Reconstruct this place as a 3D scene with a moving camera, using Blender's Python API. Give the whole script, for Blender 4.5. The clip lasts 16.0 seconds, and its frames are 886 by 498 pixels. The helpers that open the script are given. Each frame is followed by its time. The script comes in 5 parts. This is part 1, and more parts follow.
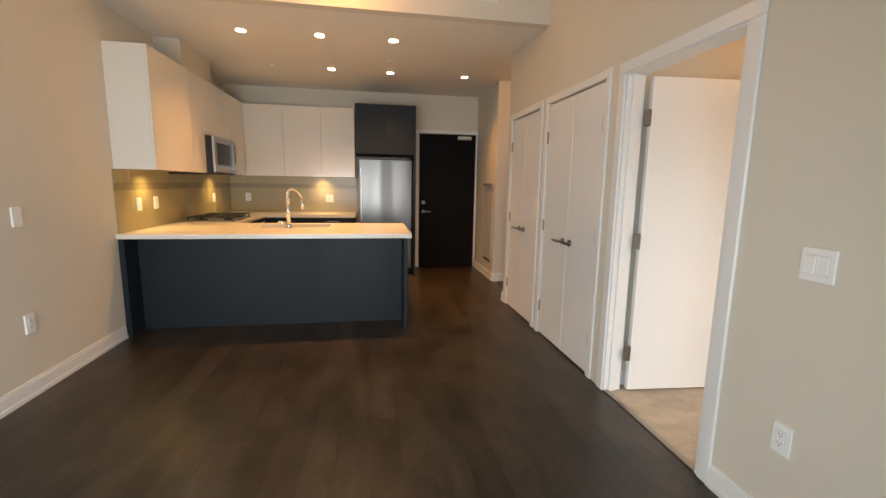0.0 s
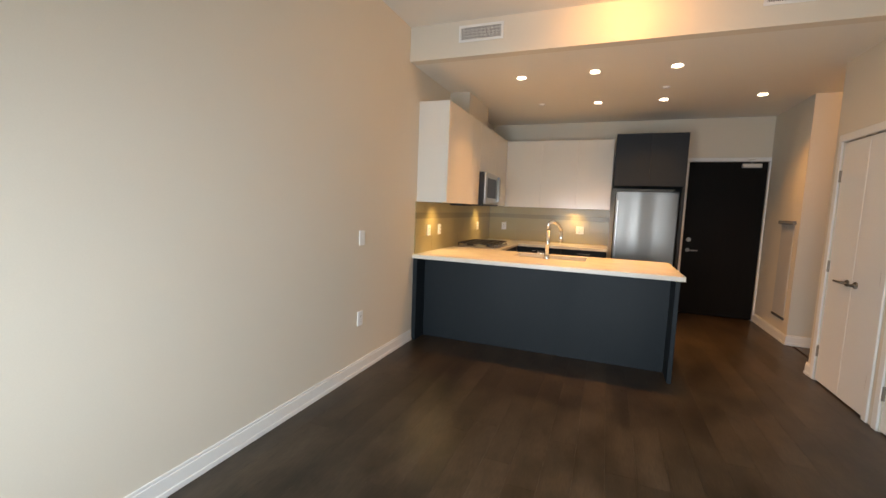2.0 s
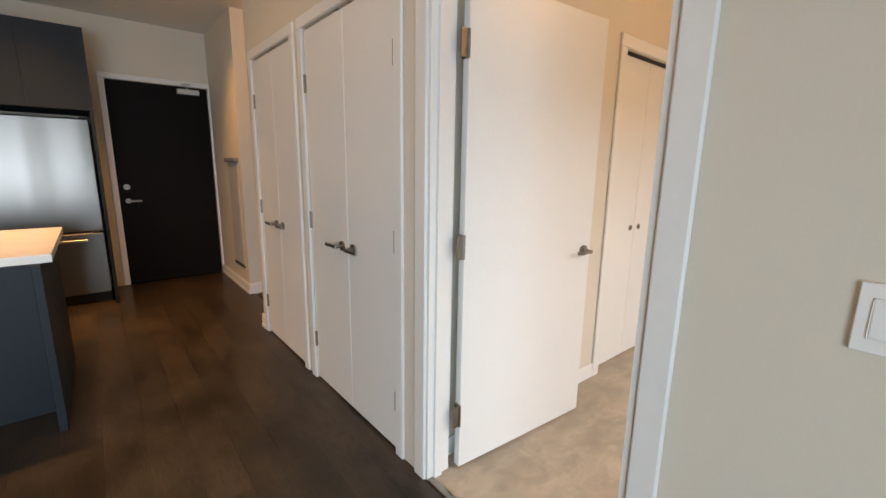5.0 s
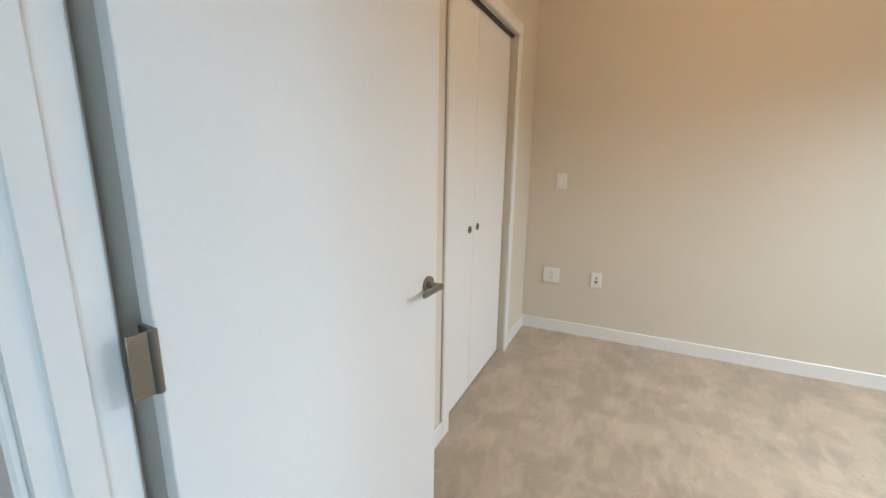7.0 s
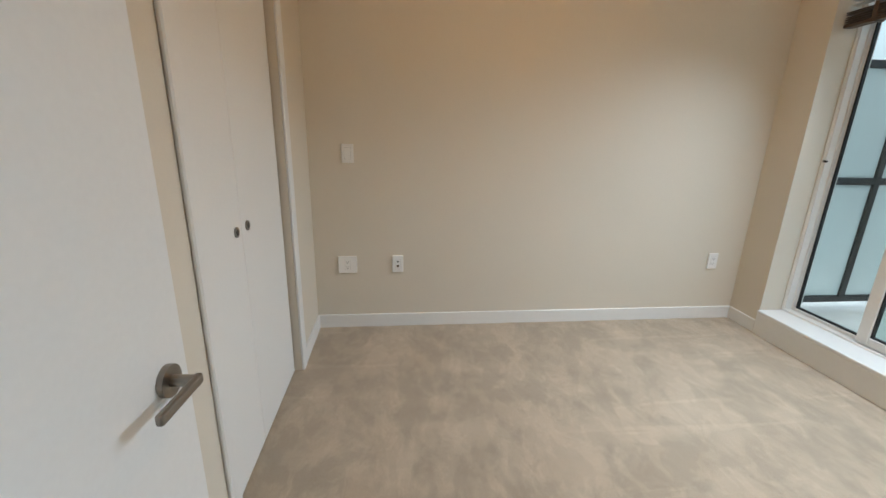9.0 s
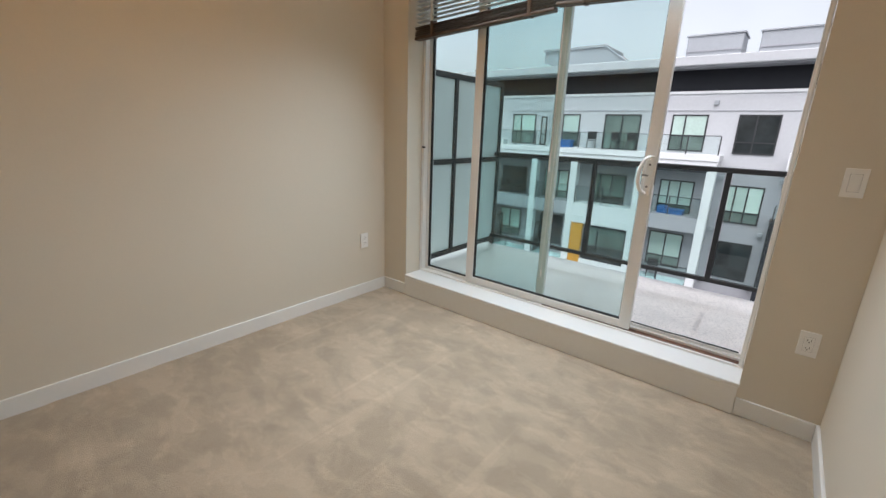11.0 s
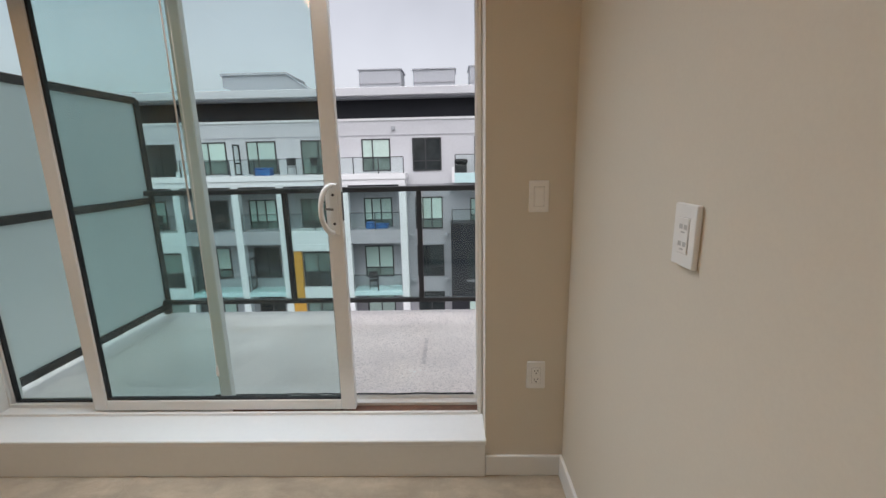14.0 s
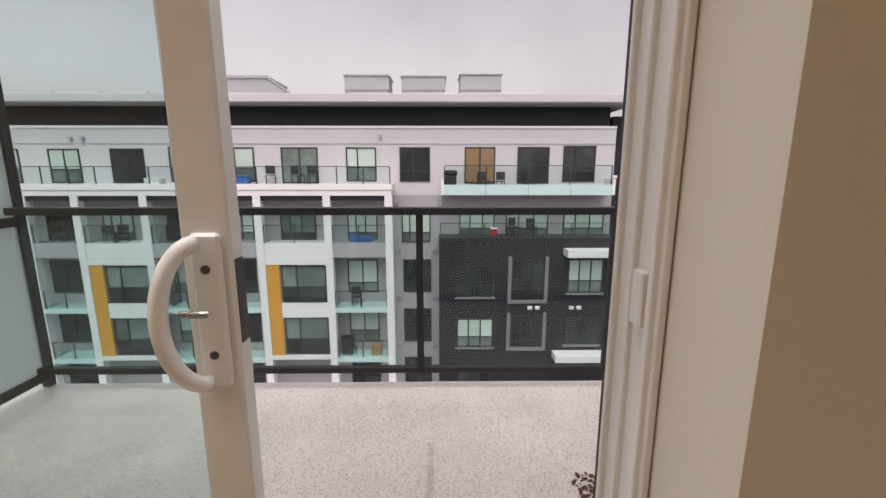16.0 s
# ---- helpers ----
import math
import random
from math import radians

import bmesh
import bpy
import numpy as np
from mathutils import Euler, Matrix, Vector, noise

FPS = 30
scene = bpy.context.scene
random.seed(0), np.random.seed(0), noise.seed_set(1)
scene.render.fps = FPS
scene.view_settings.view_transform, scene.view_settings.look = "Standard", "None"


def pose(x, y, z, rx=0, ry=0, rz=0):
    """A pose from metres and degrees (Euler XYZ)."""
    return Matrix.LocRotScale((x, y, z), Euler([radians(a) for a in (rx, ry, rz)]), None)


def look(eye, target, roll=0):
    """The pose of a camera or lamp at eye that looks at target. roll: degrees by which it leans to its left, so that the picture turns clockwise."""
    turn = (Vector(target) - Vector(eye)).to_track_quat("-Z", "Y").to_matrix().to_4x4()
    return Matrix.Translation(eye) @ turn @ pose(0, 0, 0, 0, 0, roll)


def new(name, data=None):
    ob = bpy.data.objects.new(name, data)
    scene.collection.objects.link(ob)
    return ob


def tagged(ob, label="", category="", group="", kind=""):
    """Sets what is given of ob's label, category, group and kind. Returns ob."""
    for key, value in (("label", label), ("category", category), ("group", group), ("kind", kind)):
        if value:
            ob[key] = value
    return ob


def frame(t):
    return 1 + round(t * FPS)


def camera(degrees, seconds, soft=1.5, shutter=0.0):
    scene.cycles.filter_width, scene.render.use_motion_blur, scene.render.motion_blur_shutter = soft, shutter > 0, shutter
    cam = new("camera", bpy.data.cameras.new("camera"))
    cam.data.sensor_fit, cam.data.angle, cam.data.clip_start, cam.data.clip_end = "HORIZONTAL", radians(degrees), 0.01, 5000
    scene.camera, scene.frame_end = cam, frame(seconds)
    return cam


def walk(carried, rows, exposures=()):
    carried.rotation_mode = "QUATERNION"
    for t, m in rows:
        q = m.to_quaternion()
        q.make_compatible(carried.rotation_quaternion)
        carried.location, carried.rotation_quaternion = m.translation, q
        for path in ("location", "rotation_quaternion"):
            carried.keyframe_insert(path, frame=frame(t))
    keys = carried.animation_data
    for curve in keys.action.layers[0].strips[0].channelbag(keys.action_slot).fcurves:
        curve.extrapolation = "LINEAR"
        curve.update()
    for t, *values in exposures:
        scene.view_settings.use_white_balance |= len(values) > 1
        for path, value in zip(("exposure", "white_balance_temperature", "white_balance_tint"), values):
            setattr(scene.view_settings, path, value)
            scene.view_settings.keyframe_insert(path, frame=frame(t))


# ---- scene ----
cam = camera(93.2, 16.0)
PATH = [
    (0, (-1.552, 0.557, 1.376), (-1.219, 2.505, 1.072), 1.0),
    (0.5, (-1.595, 0.56, 1.376), (-1.645, 2.54, 1.101), 1.6),
    (1, (-1.675, 0.572, 1.394), (-2.072, 2.518, 1.153), 1.8),
    (1.5, (-1.761, 0.558, 1.406), (-2.418, 2.435, 1.194), 2.0),
    (2, (-1.824, 0.548, 1.414), (-2.543, 2.403, 1.214), 2.2),
    (2.5, (-1.818, 0.57, 1.393), (-2.298, 2.499, 1.17), 2.1),
    (3, (-1.729, 0.725, 1.363), (-1.803, 2.706, 1.094), 2.3),
    (3.5, (-1.545, 0.964, 1.383), (-1.26, 2.922, 1.096), 2.3),
    (4, (-1.385, 1.188, 1.356), (-0.718, 3.045, 1.03), 1.7),
    (4.5, (-1.235, 1.495, 1.361), (-0.246, 3.197, 1.007), 1.3),
    (5, (-0.986, 1.749, 1.357), (0.266, 3.26, 0.968), 0.9),
    (5.2, (-0.89, 1.849, 1.366), (0.452, 3.277, 0.966), 0.8),
    (7.5, (-0.039, 2.47, 1.334), (1.817, 3.06, 0.88), 0.9),
    (8, (0.111, 2.559, 1.345), (2.026, 2.871, 0.859), 0.9),
    (10.5, (0.422, 2.48, 1.341), (1.958, 1.342, 0.752), 2.4),
    (11, (0.45, 2.416, 1.324), (1.656, 0.917, 0.778), 2.0),
    (11.5, (0.453, 2.344, 1.334), (1.28, 0.588, 0.852), 1.2),
    (12, (0.434, 2.358, 1.347), (0.94, 0.478, 0.891), 0.5),
    (12.5, (0.407, 2.363, 1.332), (0.697, 0.434, 0.888), -0.3),
    (13, (0.466, 2.165, 1.33), (0.633, 0.224, 0.878), -0.8),
    (13.5, (0.5, 1.924, 1.332), (0.599, -0.02, 0.875), -1.1),
    (14, (0.554, 1.611, 1.316), (0.606, -0.344, 0.895), -1.2),
    (14.5, (0.6, 1.336, 1.326), (0.615, -0.624, 0.925), -1.4),
    (15, (0.622, 1.024, 1.328), (0.63, -0.943, 0.968), -0.5),
    (15.5, (0.661, 0.761, 1.298), (0.635, -1.206, 0.936), 0.4),
    (16, (0.742, 0.434, 1.309), (0.719, -1.531, 0.938), 0.0),
]
walk(cam, [(t, look(eye, target, roll)) for t, eye, target, roll in PATH],
     exposures=[(0, 0.24, 7750, 21), (1.5, 0.28, 7550, 21), (3.5, 0.30, 7200, 17), (5.2, 0.28, 6950, 19), (7.5, 0.02, 5900, 9), (8.0, -0.09, 5850, 9),
                (10.5, -0.53, 6350, 13), (12.0, -0.67, 6200, 12), (13.3, -0.76, 6000, 10), (14.5, -0.92, 6900, 19), (15.5, -0.94, 7100, 22), (16.0, -0.96, 7150, 22)])

# ---- world, sun, large lights ----
wd = bpy.data.worlds.new("overcast")
scene.world = wd
wd.use_nodes = True
wn, wl = wd.node_tree.nodes, wd.node_tree.links
bg = wn["Background"]
sky = wn.new("ShaderNodeTexSky")
sky.sky_type, sky.sun_disc = "NISHITA", False
sky.sun_elevation, sky.sun_rotation = radians(60), radians(0)
sky.dust_density, sky.air_density, sky.ozone_density = 4.0, 1.0, 1.0
pale = wn.new("ShaderNodeHueSaturation")
pale.inputs["Saturation"].default_value = 0.25
pale.inputs["Value"].default_value = 3.3
cloud = wn.new("ShaderNodeTexNoise")
cloud.inputs["Scale"].default_value = 2.2
cloud.inputs["Detail"].default_value = 5
cramp = wn.new("ShaderNodeMapRange")
cramp.inputs["To Min"].default_value, cramp.inputs["To Max"].default_value = 0.74, 1.22
cmul = wn.new("ShaderNodeVectorMath")
cmul.operation = "MULTIPLY"
wtex = wn.new("ShaderNodeTexCoord")
wl.new(wtex.outputs["Generated"], cloud.inputs["Vector"])
wl.new(cloud.outputs["Fac"], cramp.inputs["Value"])
wl.new(sky.outputs["Color"], pale.inputs["Color"])
wl.new(pale.outputs["Color"], cmul.inputs[0])
wl.new(cramp.outputs["Result"], cmul.inputs[1])
wl.new(cmul.outputs["Vector"], bg.inputs["Color"])
bg.inputs["Strength"].default_value = 0.115

sun = new("sun", bpy.data.lights.new("sun", "SUN"))
sun.data.energy, sun.data.angle, sun.data.color = 2.0, radians(60), (0.94, 0.97, 1.0)
sun.matrix_basis = pose(0, 0, 20, -30, 0, 0)


def area_lamp(name, m, sx, sy, watts, colour, spread=math.pi):
    ob = new(name, bpy.data.lights.new(name, "AREA"))
    ob.data.shape, ob.data.size, ob.data.size_y = "RECTANGLE", sx, sy
    ob.data.energy, ob.data.color, ob.data.spread = watts, colour, spread
    ob.matrix_basis = m
    return ob


# stand-in daylight of the living-room window behind the starting point, and a fill lamp added before the blinds of the
# bedroom window's upper part
area_lamp("bedroom_window_fill", look((1.54, 0.035, 2.29), (1.46, 1.15, 0.0)), 1.5, 0.24, 52, (0.82, 0.93, 1.0), radians(108))
area_lamp("living_window_light", look((-2.35, 0.02, 1.02), (-2.20, 4.0, 0.38)), 2.1, 1.45, 60, (0.64, 0.845, 1.0), radians(136))

WARM = (1.0, 0.51, 0.145)


def spot(name, at, target, watts, cone, colour=WARM, blend=0.95, size=0.04):
    ob = new(name, bpy.data.lights.new(name, "SPOT"))
    ob.data.energy, ob.data.color = watts, colour
    ob.data.spot_size, ob.data.spot_blend, ob.data.shadow_soft_size = radians(cone), blend, size
    ob.matrix_basis = look(at, target)
    return ob


POTS = [(-2.754, 5.02), (-2.037, 5.0), (-1.328, 5.0), (-2.033, 6.22), (-1.304, 6.23), (-0.332, 6.226)]
for px, py in POTS:
    spot("pot_light_beam", (px, py, 2.765), (px, py + 0.001, 0), 70, 104, blend=1.0)
for ux, uy in ((-3.55, 4.92), (-3.55, 6.62)):
    spot("cabinet_beam", (ux, uy, 1.448), (ux - 0.03, uy, 0), 12, 150, (1.0, 0.72, 0.30))
spot("cabinet_beam", (-2.30, 7.325, 1.448), (-2.30, 7.36, 0), 12, 150, (1.0, 0.72, 0.30))
# unseen lamps: living and bedroom inferred from warm glow, passage added as fill
for name, at, watts in (("living_lamp_light", (-1.80, 3.86, 2.97), 11.5), ("bedroom_lamp_light", (1.6, 1.75, 2.60), 15.5), ("passage_fill_light", (0.9, 5.8, 2.62), 5)):
    ob = new(name, bpy.data.lights.new(name, "POINT"))
    ob.data.energy, ob.data.color, ob.data.shadow_soft_size = watts, WARM, 0.12
    ob.location = at


# ---- materials ----
def mat(name, colour, rough=0.5, metal=0.0, vary=0.06, scale=3.0, fine=60.0, bump=0.05, dist=0.002, coat=0.0, random_piece=0.0, stretch=(1, 1, 1), spec=0.5):
    """A painted or natural surface: tone varies broadly and finely, with a fine relief."""
    m = bpy.data.materials.new(name)
    m.use_nodes = True
    n, l = m.node_tree.nodes, m.node_tree.links
    b = n["Principled BSDF"]
    b.inputs["Metallic"].default_value, b.inputs["Specular IOR Level"].default_value = metal, spec
    b.inputs["Coat Weight"].default_value, b.inputs["Coat Roughness"].default_value = coat, 0.08
    tc, mp = n.new("ShaderNodeTexCoord"), n.new("ShaderNodeMapping")
    mp.inputs["Scale"].default_value = stretch
    l.new(tc.outputs["Object"], mp.inputs["Vector"])
    broad, grain = n.new("ShaderNodeTexNoise"), n.new("ShaderNodeTexNoise")
    for t, s, d in ((broad, scale, 4), (grain, fine, 6)):
        t.inputs["Scale"].default_value, t.inputs["Detail"].default_value = s, d
        l.new(mp.outputs["Vector"], t.inputs["Vector"])
    add = n.new("ShaderNodeMath")
    add.operation = "ADD"
    l.new(broad.outputs["Fac"], add.inputs[0])
    l.new(grain.outputs["Fac"], add.inputs[1])
    rng = n.new("ShaderNodeMapRange")
    rng.inputs["From Min"].default_value, rng.inputs["From Max"].default_value = 0.6, 1.4
    rng.inputs["To Min"].default_value, rng.inputs["To Max"].default_value = 1 - vary, 1 + vary
    l.new(add.outputs["Value"], rng.inputs["Value"])
    value = rng.outputs["Result"]
    if random_piece:
        info, r2, mul = n.new("ShaderNodeObjectInfo"), n.new("ShaderNodeMapRange"), n.new("ShaderNodeMath")
        r2.inputs["To Min"].default_value, r2.inputs["To Max"].default_value = 1 - random_piece, 1 + random_piece
        mul.operation = "MULTIPLY"
        l.new(info.outputs["Random"], r2.inputs["Value"])
        l.new(value, mul.inputs[0])
        l.new(r2.outputs["Result"], mul.inputs[1])
        value = mul.outputs["Value"]
    vm = n.new("ShaderNodeVectorMath")
    vm.operation = "MULTIPLY"
    vm.inputs[0].default_value = colour
    l.new(value, vm.inputs[1])
    l.new(vm.outputs["Vector"], b.inputs["Base Color"])
    rr = n.new("ShaderNodeMapRange")
    rr.inputs["To Min"].default_value, rr.inputs["To Max"].default_value = max(0.02, rough * 0.8), min(1, rough * 1.2)
    l.new(broad.outputs["Fac"], rr.inputs["Value"])
    l.new(rr.outputs["Result"], b.inputs["Roughness"])
    if bump:
        bn = n.new("ShaderNodeBump")
        bn.inputs["Strength"].default_value, bn.inputs["Distance"].default_value = bump, dist
        l.new(grain.outputs["Fac"], bn.inputs["Height"])
        l.new(bn.outputs["Normal"], b.inputs["Normal"])
    return m


def glass_mat(name, colour, rough=0.0, least=0.035):
    """Thin sheet glass: mostly clear, tinted, with a mirror share by Fresnel."""
    m = bpy.data.materials.new(name)
    m.use_nodes = True
    n, l = m.node_tree.nodes, m.node_tree.links
    n.remove(n["Principled BSDF"])
    clear, gloss, mix, fr = n.new("ShaderNodeBsdfTransparent"), n.new("ShaderNodeBsdfGlossy"), n.new("ShaderNodeMixShader"), n.new("ShaderNodeLayerWeight")
    clear.inputs["Color"].default_value = (*colour, 1)
    gloss.inputs["Roughness"].default_value = rough
    fr.inputs["Blend"].default_value = 0.5
    fifth, share = n.new("ShaderNodeMath"), n.new("ShaderNodeMath")
    fifth.operation, share.operation = "POWER", "MULTIPLY_ADD"
    fifth.inputs[1].default_value, share.inputs[1].default_value, share.inputs[2].default_value = 5.0, 0.9, least
    l.new(fr.outputs["Facing"], fifth.inputs[0])
    l.new(fifth.outputs["Value"], share.inputs[0])
    l.new(share.outputs["Value"], mix.inputs["Fac"])
    l.new(clear.outputs["BSDF"], mix.inputs[1])
    l.new(gloss.outputs["BSDF"], mix.inputs[2])
    l.new(mix.outputs["Shader"], n["Material Output"].inputs["Surface"])
    return m


def frosted_mat(name, colour, share):
    """Frosted glass: scatters what passes."""
    m = bpy.data.materials.new(name)
    m.use_nodes = True
    n, l = m.node_tree.nodes, m.node_tree.links
    n.remove(n["Principled BSDF"])
    tr, df, mix, gl, m2 = n.new("ShaderNodeBsdfTranslucent"), n.new("ShaderNodeBsdfDiffuse"), n.new("ShaderNodeMixShader"), n.new("ShaderNodeBsdfGlossy"), n.new("ShaderNodeMixShader")
    tr.inputs["Color"].default_value = df.inputs["Color"].default_value = (*colour, 1)
    gl.inputs["Roughness"].default_value = 0.18
    mix.inputs["Fac"].default_value, m2.inputs["Fac"].default_value = share, 0.10
    l.new(tr.outputs["BSDF"], mix.inputs[1])
    l.new(df.outputs["BSDF"], mix.inputs[2])
    l.new(mix.outputs["Shader"], m2.inputs[1])
    l.new(gl.outputs["BSDF"], m2.inputs[2])
    l.new(m2.outputs["Shader"], n["Material Output"].inputs["Surface"])
    return m


def glow_mat(name, colour, strength):
    m = bpy.data.materials.new(name)
    m.use_nodes = True
    b = m.node_tree.nodes["Principled BSDF"]
    b.inputs["Base Color"].default_value = (0.9, 0.9, 0.9, 1)
    b.inputs["Emission Color"].default_value = (*colour, 1)
    b.inputs["Emission Strength"].default_value = strength
    return m


def blotch(m):
    """Soft darker patches and a few knots, in the world's scale, across the boards."""
    n, l = m.node_tree.nodes, m.node_tree.links
    b = n["Principled BSDF"]
    geo, patch, knot, mp = n.new("ShaderNodeNewGeometry"), n.new("ShaderNodeTexNoise"), n.new("ShaderNodeTexVoronoi"), n.new("ShaderNodeMapping")
    mp.inputs["Scale"].default_value = (1.5, 0.8, 1.0)
    l.new(geo.outputs["Position"], mp.inputs["Vector"])
    patch.inputs["Scale"].default_value, patch.inputs["Detail"].default_value, patch.inputs["Roughness"].default_value = 2.4, 4, 0.6
    l.new(mp.outputs["Vector"], patch.inputs["Vector"])
    knot.inputs["Scale"].default_value = 2.3
    l.new(mp.outputs["Vector"], knot.inputs["Vector"])
    r1, r2, mul, vm = n.new("ShaderNodeMapRange"), n.new("ShaderNodeMapRange"), n.new("ShaderNodeMath"), n.new("ShaderNodeVectorMath")
    for r, vals in ((r1, (0.34, 0.62, 0.50, 1.42)), (r2, (0.02, 0.13, 0.5, 1.0))):
        for k, v in zip(("From Min", "From Max", "To Min", "To Max"), vals):
            r.inputs[k].default_value = v
    l.new(patch.outputs["Fac"], r1.inputs["Value"])
    l.new(knot.outputs["Distance"], r2.inputs["Value"])
    mul.operation, vm.operation = "MULTIPLY", "MULTIPLY"
    l.new(r1.outputs["Result"], mul.inputs[0])
    l.new(r2.outputs["Result"], mul.inputs[1])
    l.new(b.inputs["Base Color"].links[0].from_socket, vm.inputs[0])
    l.new(mul.outputs["Value"], vm.inputs[1])
    l.new(vm.outputs["Vector"], b.inputs["Base Color"])


PAINT = mat("wall_paint", (0.69, 0.632, 0.535), 0.65, vary=0.025, scale=1.2, fine=160, bump=0.12, dist=0.001)
CEIL = mat("ceiling_paint", (0.78, 0.75, 0.69), 0.8, vary=0.03, scale=1.0, fine=120, bump=0.2, dist=0.001)
TRIM = mat("trim_paint", (0.80, 0.795, 0.775), 0.35, vary=0.02, scale=2, fine=40, bump=0.03)
DOORP = mat("door_paint", (0.80, 0.795, 0.775), 0.38, vary=0.025, scale=1.5, fine=90, bump=0.05)
WOOD = mat("dark_floorboard", (0.037, 0.0265, 0.0175), 0.33, vary=0.5, scale=1.6, fine=26, bump=0.08, dist=0.002, random_piece=0.16, stretch=(6, 0.7, 1), spec=0.42)
blotch(WOOD)
GAP = mat("floor_joint", (0.024, 0.017, 0.011), 0.6)
LAMIN = mat("white_gloss_laminate", (0.76, 0.725, 0.655), 0.25, vary=0.02, bump=0.01, coat=0.35)
ALUS = mat("silver_enamel", (0.62, 0.61, 0.58), 0.4, 0.3, vary=0.04, bump=0.02)
SLATE = mat("slate_blue_laminate", (0.0068, 0.0125, 0.0172), 0.55, spec=0.35, vary=0.10, scale=3, fine=60, bump=0.05, stretch=(1, 1, 0.25))
GREYW = mat("grey_woodgrain_laminate", (0.0145, 0.0205, 0.029), 0.55, spec=0.25, vary=0.14, scale=4, fine=50, bump=0.08, stretch=(6, 6, 0.3))
QUARTZ = mat("white_quartz", (0.80, 0.77, 0.70), 0.22, vary=0.03, scale=8, fine=160, bump=0.01)
FRIDGEST = mat("fridge_steel", (0.235, 0.225, 0.212), 0.35, 1.0, vary=0.06, scale=2, fine=1.7, bump=0.8, dist=0.03, stretch=(2.2, 2.2, 0.16))
bump_of = FRIDGEST.node_tree.nodes["Principled BSDF"].inputs["Normal"].links[0].from_node
bump_of.inputs["Height"].links[0].from_node.inputs["Detail"].default_value = 0.6
STEEL = mat("brushed_steel", (0.40, 0.39, 0.375), 0.33, 1.0, vary=0.03, scale=2, fine=24, bump=0.0, stretch=(2.5, 2.5, 0.10))
CHROME = mat("chrome", (0.74, 0.76, 0.78), 0.2, 1.0, vary=0.03, bump=0.0)
NICKEL = mat("satin_nickel", (0.30, 0.275, 0.245), 0.33, 1.0, vary=0.06, bump=0.02)
BLACK = mat("black_enamel", (0.012, 0.012, 0.013), 0.35, vary=0.2, bump=0.02, spec=0.25)
IRON = mat("cast_iron", (0.02, 0.02, 0.021), 0.55, vary=0.2, bump=0.2)
EBONY = mat("ebony_veneer", (0.006, 0.005, 0.0045), 0.6, vary=0.35, scale=3, fine=40, bump=0.08, stretch=(8, 8, 0.4), spec=0.12)
TILE = mat("taupe_glass_tile", (0.37, 0.31, 0.165), 0.3, vary=0.05, bump=0.02, coat=0.12, random_piece=0.04)
TILED = mat("dark_band_tile", (0.235, 0.20, 0.105), 0.3, vary=0.06, bump=0.03, coat=0.12, random_piece=0.08)
GROUT = mat("grout", (0.35, 0.31, 0.20), 0.8)
PLATE = mat("white_plastic", (0.86, 0.85, 0.83), 0.35, vary=0.02, bump=0.0)
GREYPL = mat("grey_plastic", (0.52, 0.51, 0.50), 0.45, vary=0.04, bump=0.0)
SLOT = mat("dark_slot", (0.075, 0.07, 0.065), 0.6, vary=0.1, bump=0.0)
VINYL = mat("white_vinyl", (0.80, 0.78, 0.74), 0.32, vary=0.03, bump=0.02)
RUBBER = mat("black_gasket_and_shadow_gap", (0.015, 0.015, 0.016), 0.6, bump=0.05)
ALU = mat("charcoal_aluminium", (0.020, 0.0205, 0.022), 0.45, 0.1, vary=0.10, bump=0.05)
BLIND = mat("white_slat", (0.78, 0.76, 0.72), 0.4, vary=0.03, bump=0.02)
BLINDW = mat("brown_blind_rail", (0.085, 0.055, 0.036), 0.4, vary=0.25, scale=4, fine=40, bump=0.05, stretch=(0.5, 6, 6))
CONC = mat("wet_concrete", (0.95, 0.885, 0.84), 0.45, vary=0.16, scale=2.6, fine=60, bump=0.35, dist=0.004)


def speckle(m):
    """Dark aggregate grains, worn pale patches and a wet film on concrete."""
    n, l = m.node_tree.nodes, m.node_tree.links
    b = n["Principled BSDF"]
    tc, grain, wet = n.new("ShaderNodeTexCoord"), n.new("ShaderNodeTexNoise"), n.new("ShaderNodeTexNoise")
    for t, s_, d in ((grain, 115.0, 5), (wet, 1.1, 4)):
        t.inputs["Scale"].default_value, t.inputs["Detail"].default_value = s_, d
        l.new(tc.outputs["Object"], t.inputs["Vector"])
    r, w, vm = n.new("ShaderNodeMapRange"), n.new("ShaderNodeMapRange"), n.new("ShaderNodeVectorMath")
    for k, v in (("From Min", 0.30), ("From Max", 0.50), ("To Min", 0.62), ("To Max", 1.08)):
        r.inputs[k].default_value = v
    for k, v in (("From Min", 0.42), ("From Max", 0.62), ("To Min", 0.45), ("To Max", 1.0)):
        w.inputs[k].default_value = v
    l.new(grain.outputs["Fac"], r.inputs["Value"])
    l.new(wet.outputs["Fac"], w.inputs["Value"])
    vm.operation = "MULTIPLY"
    l.new(b.inputs["Base Color"].links[0].from_socket, vm.inputs[0])
    l.new(r.outputs["Result"], vm.inputs[1])
    l.new(vm.outputs["Vector"], b.inputs["Base Color"])
    l.new(w.outputs["Result"], b.inputs["Coat Weight"])
    b.inputs["Coat Roughness"].default_value = 0.07


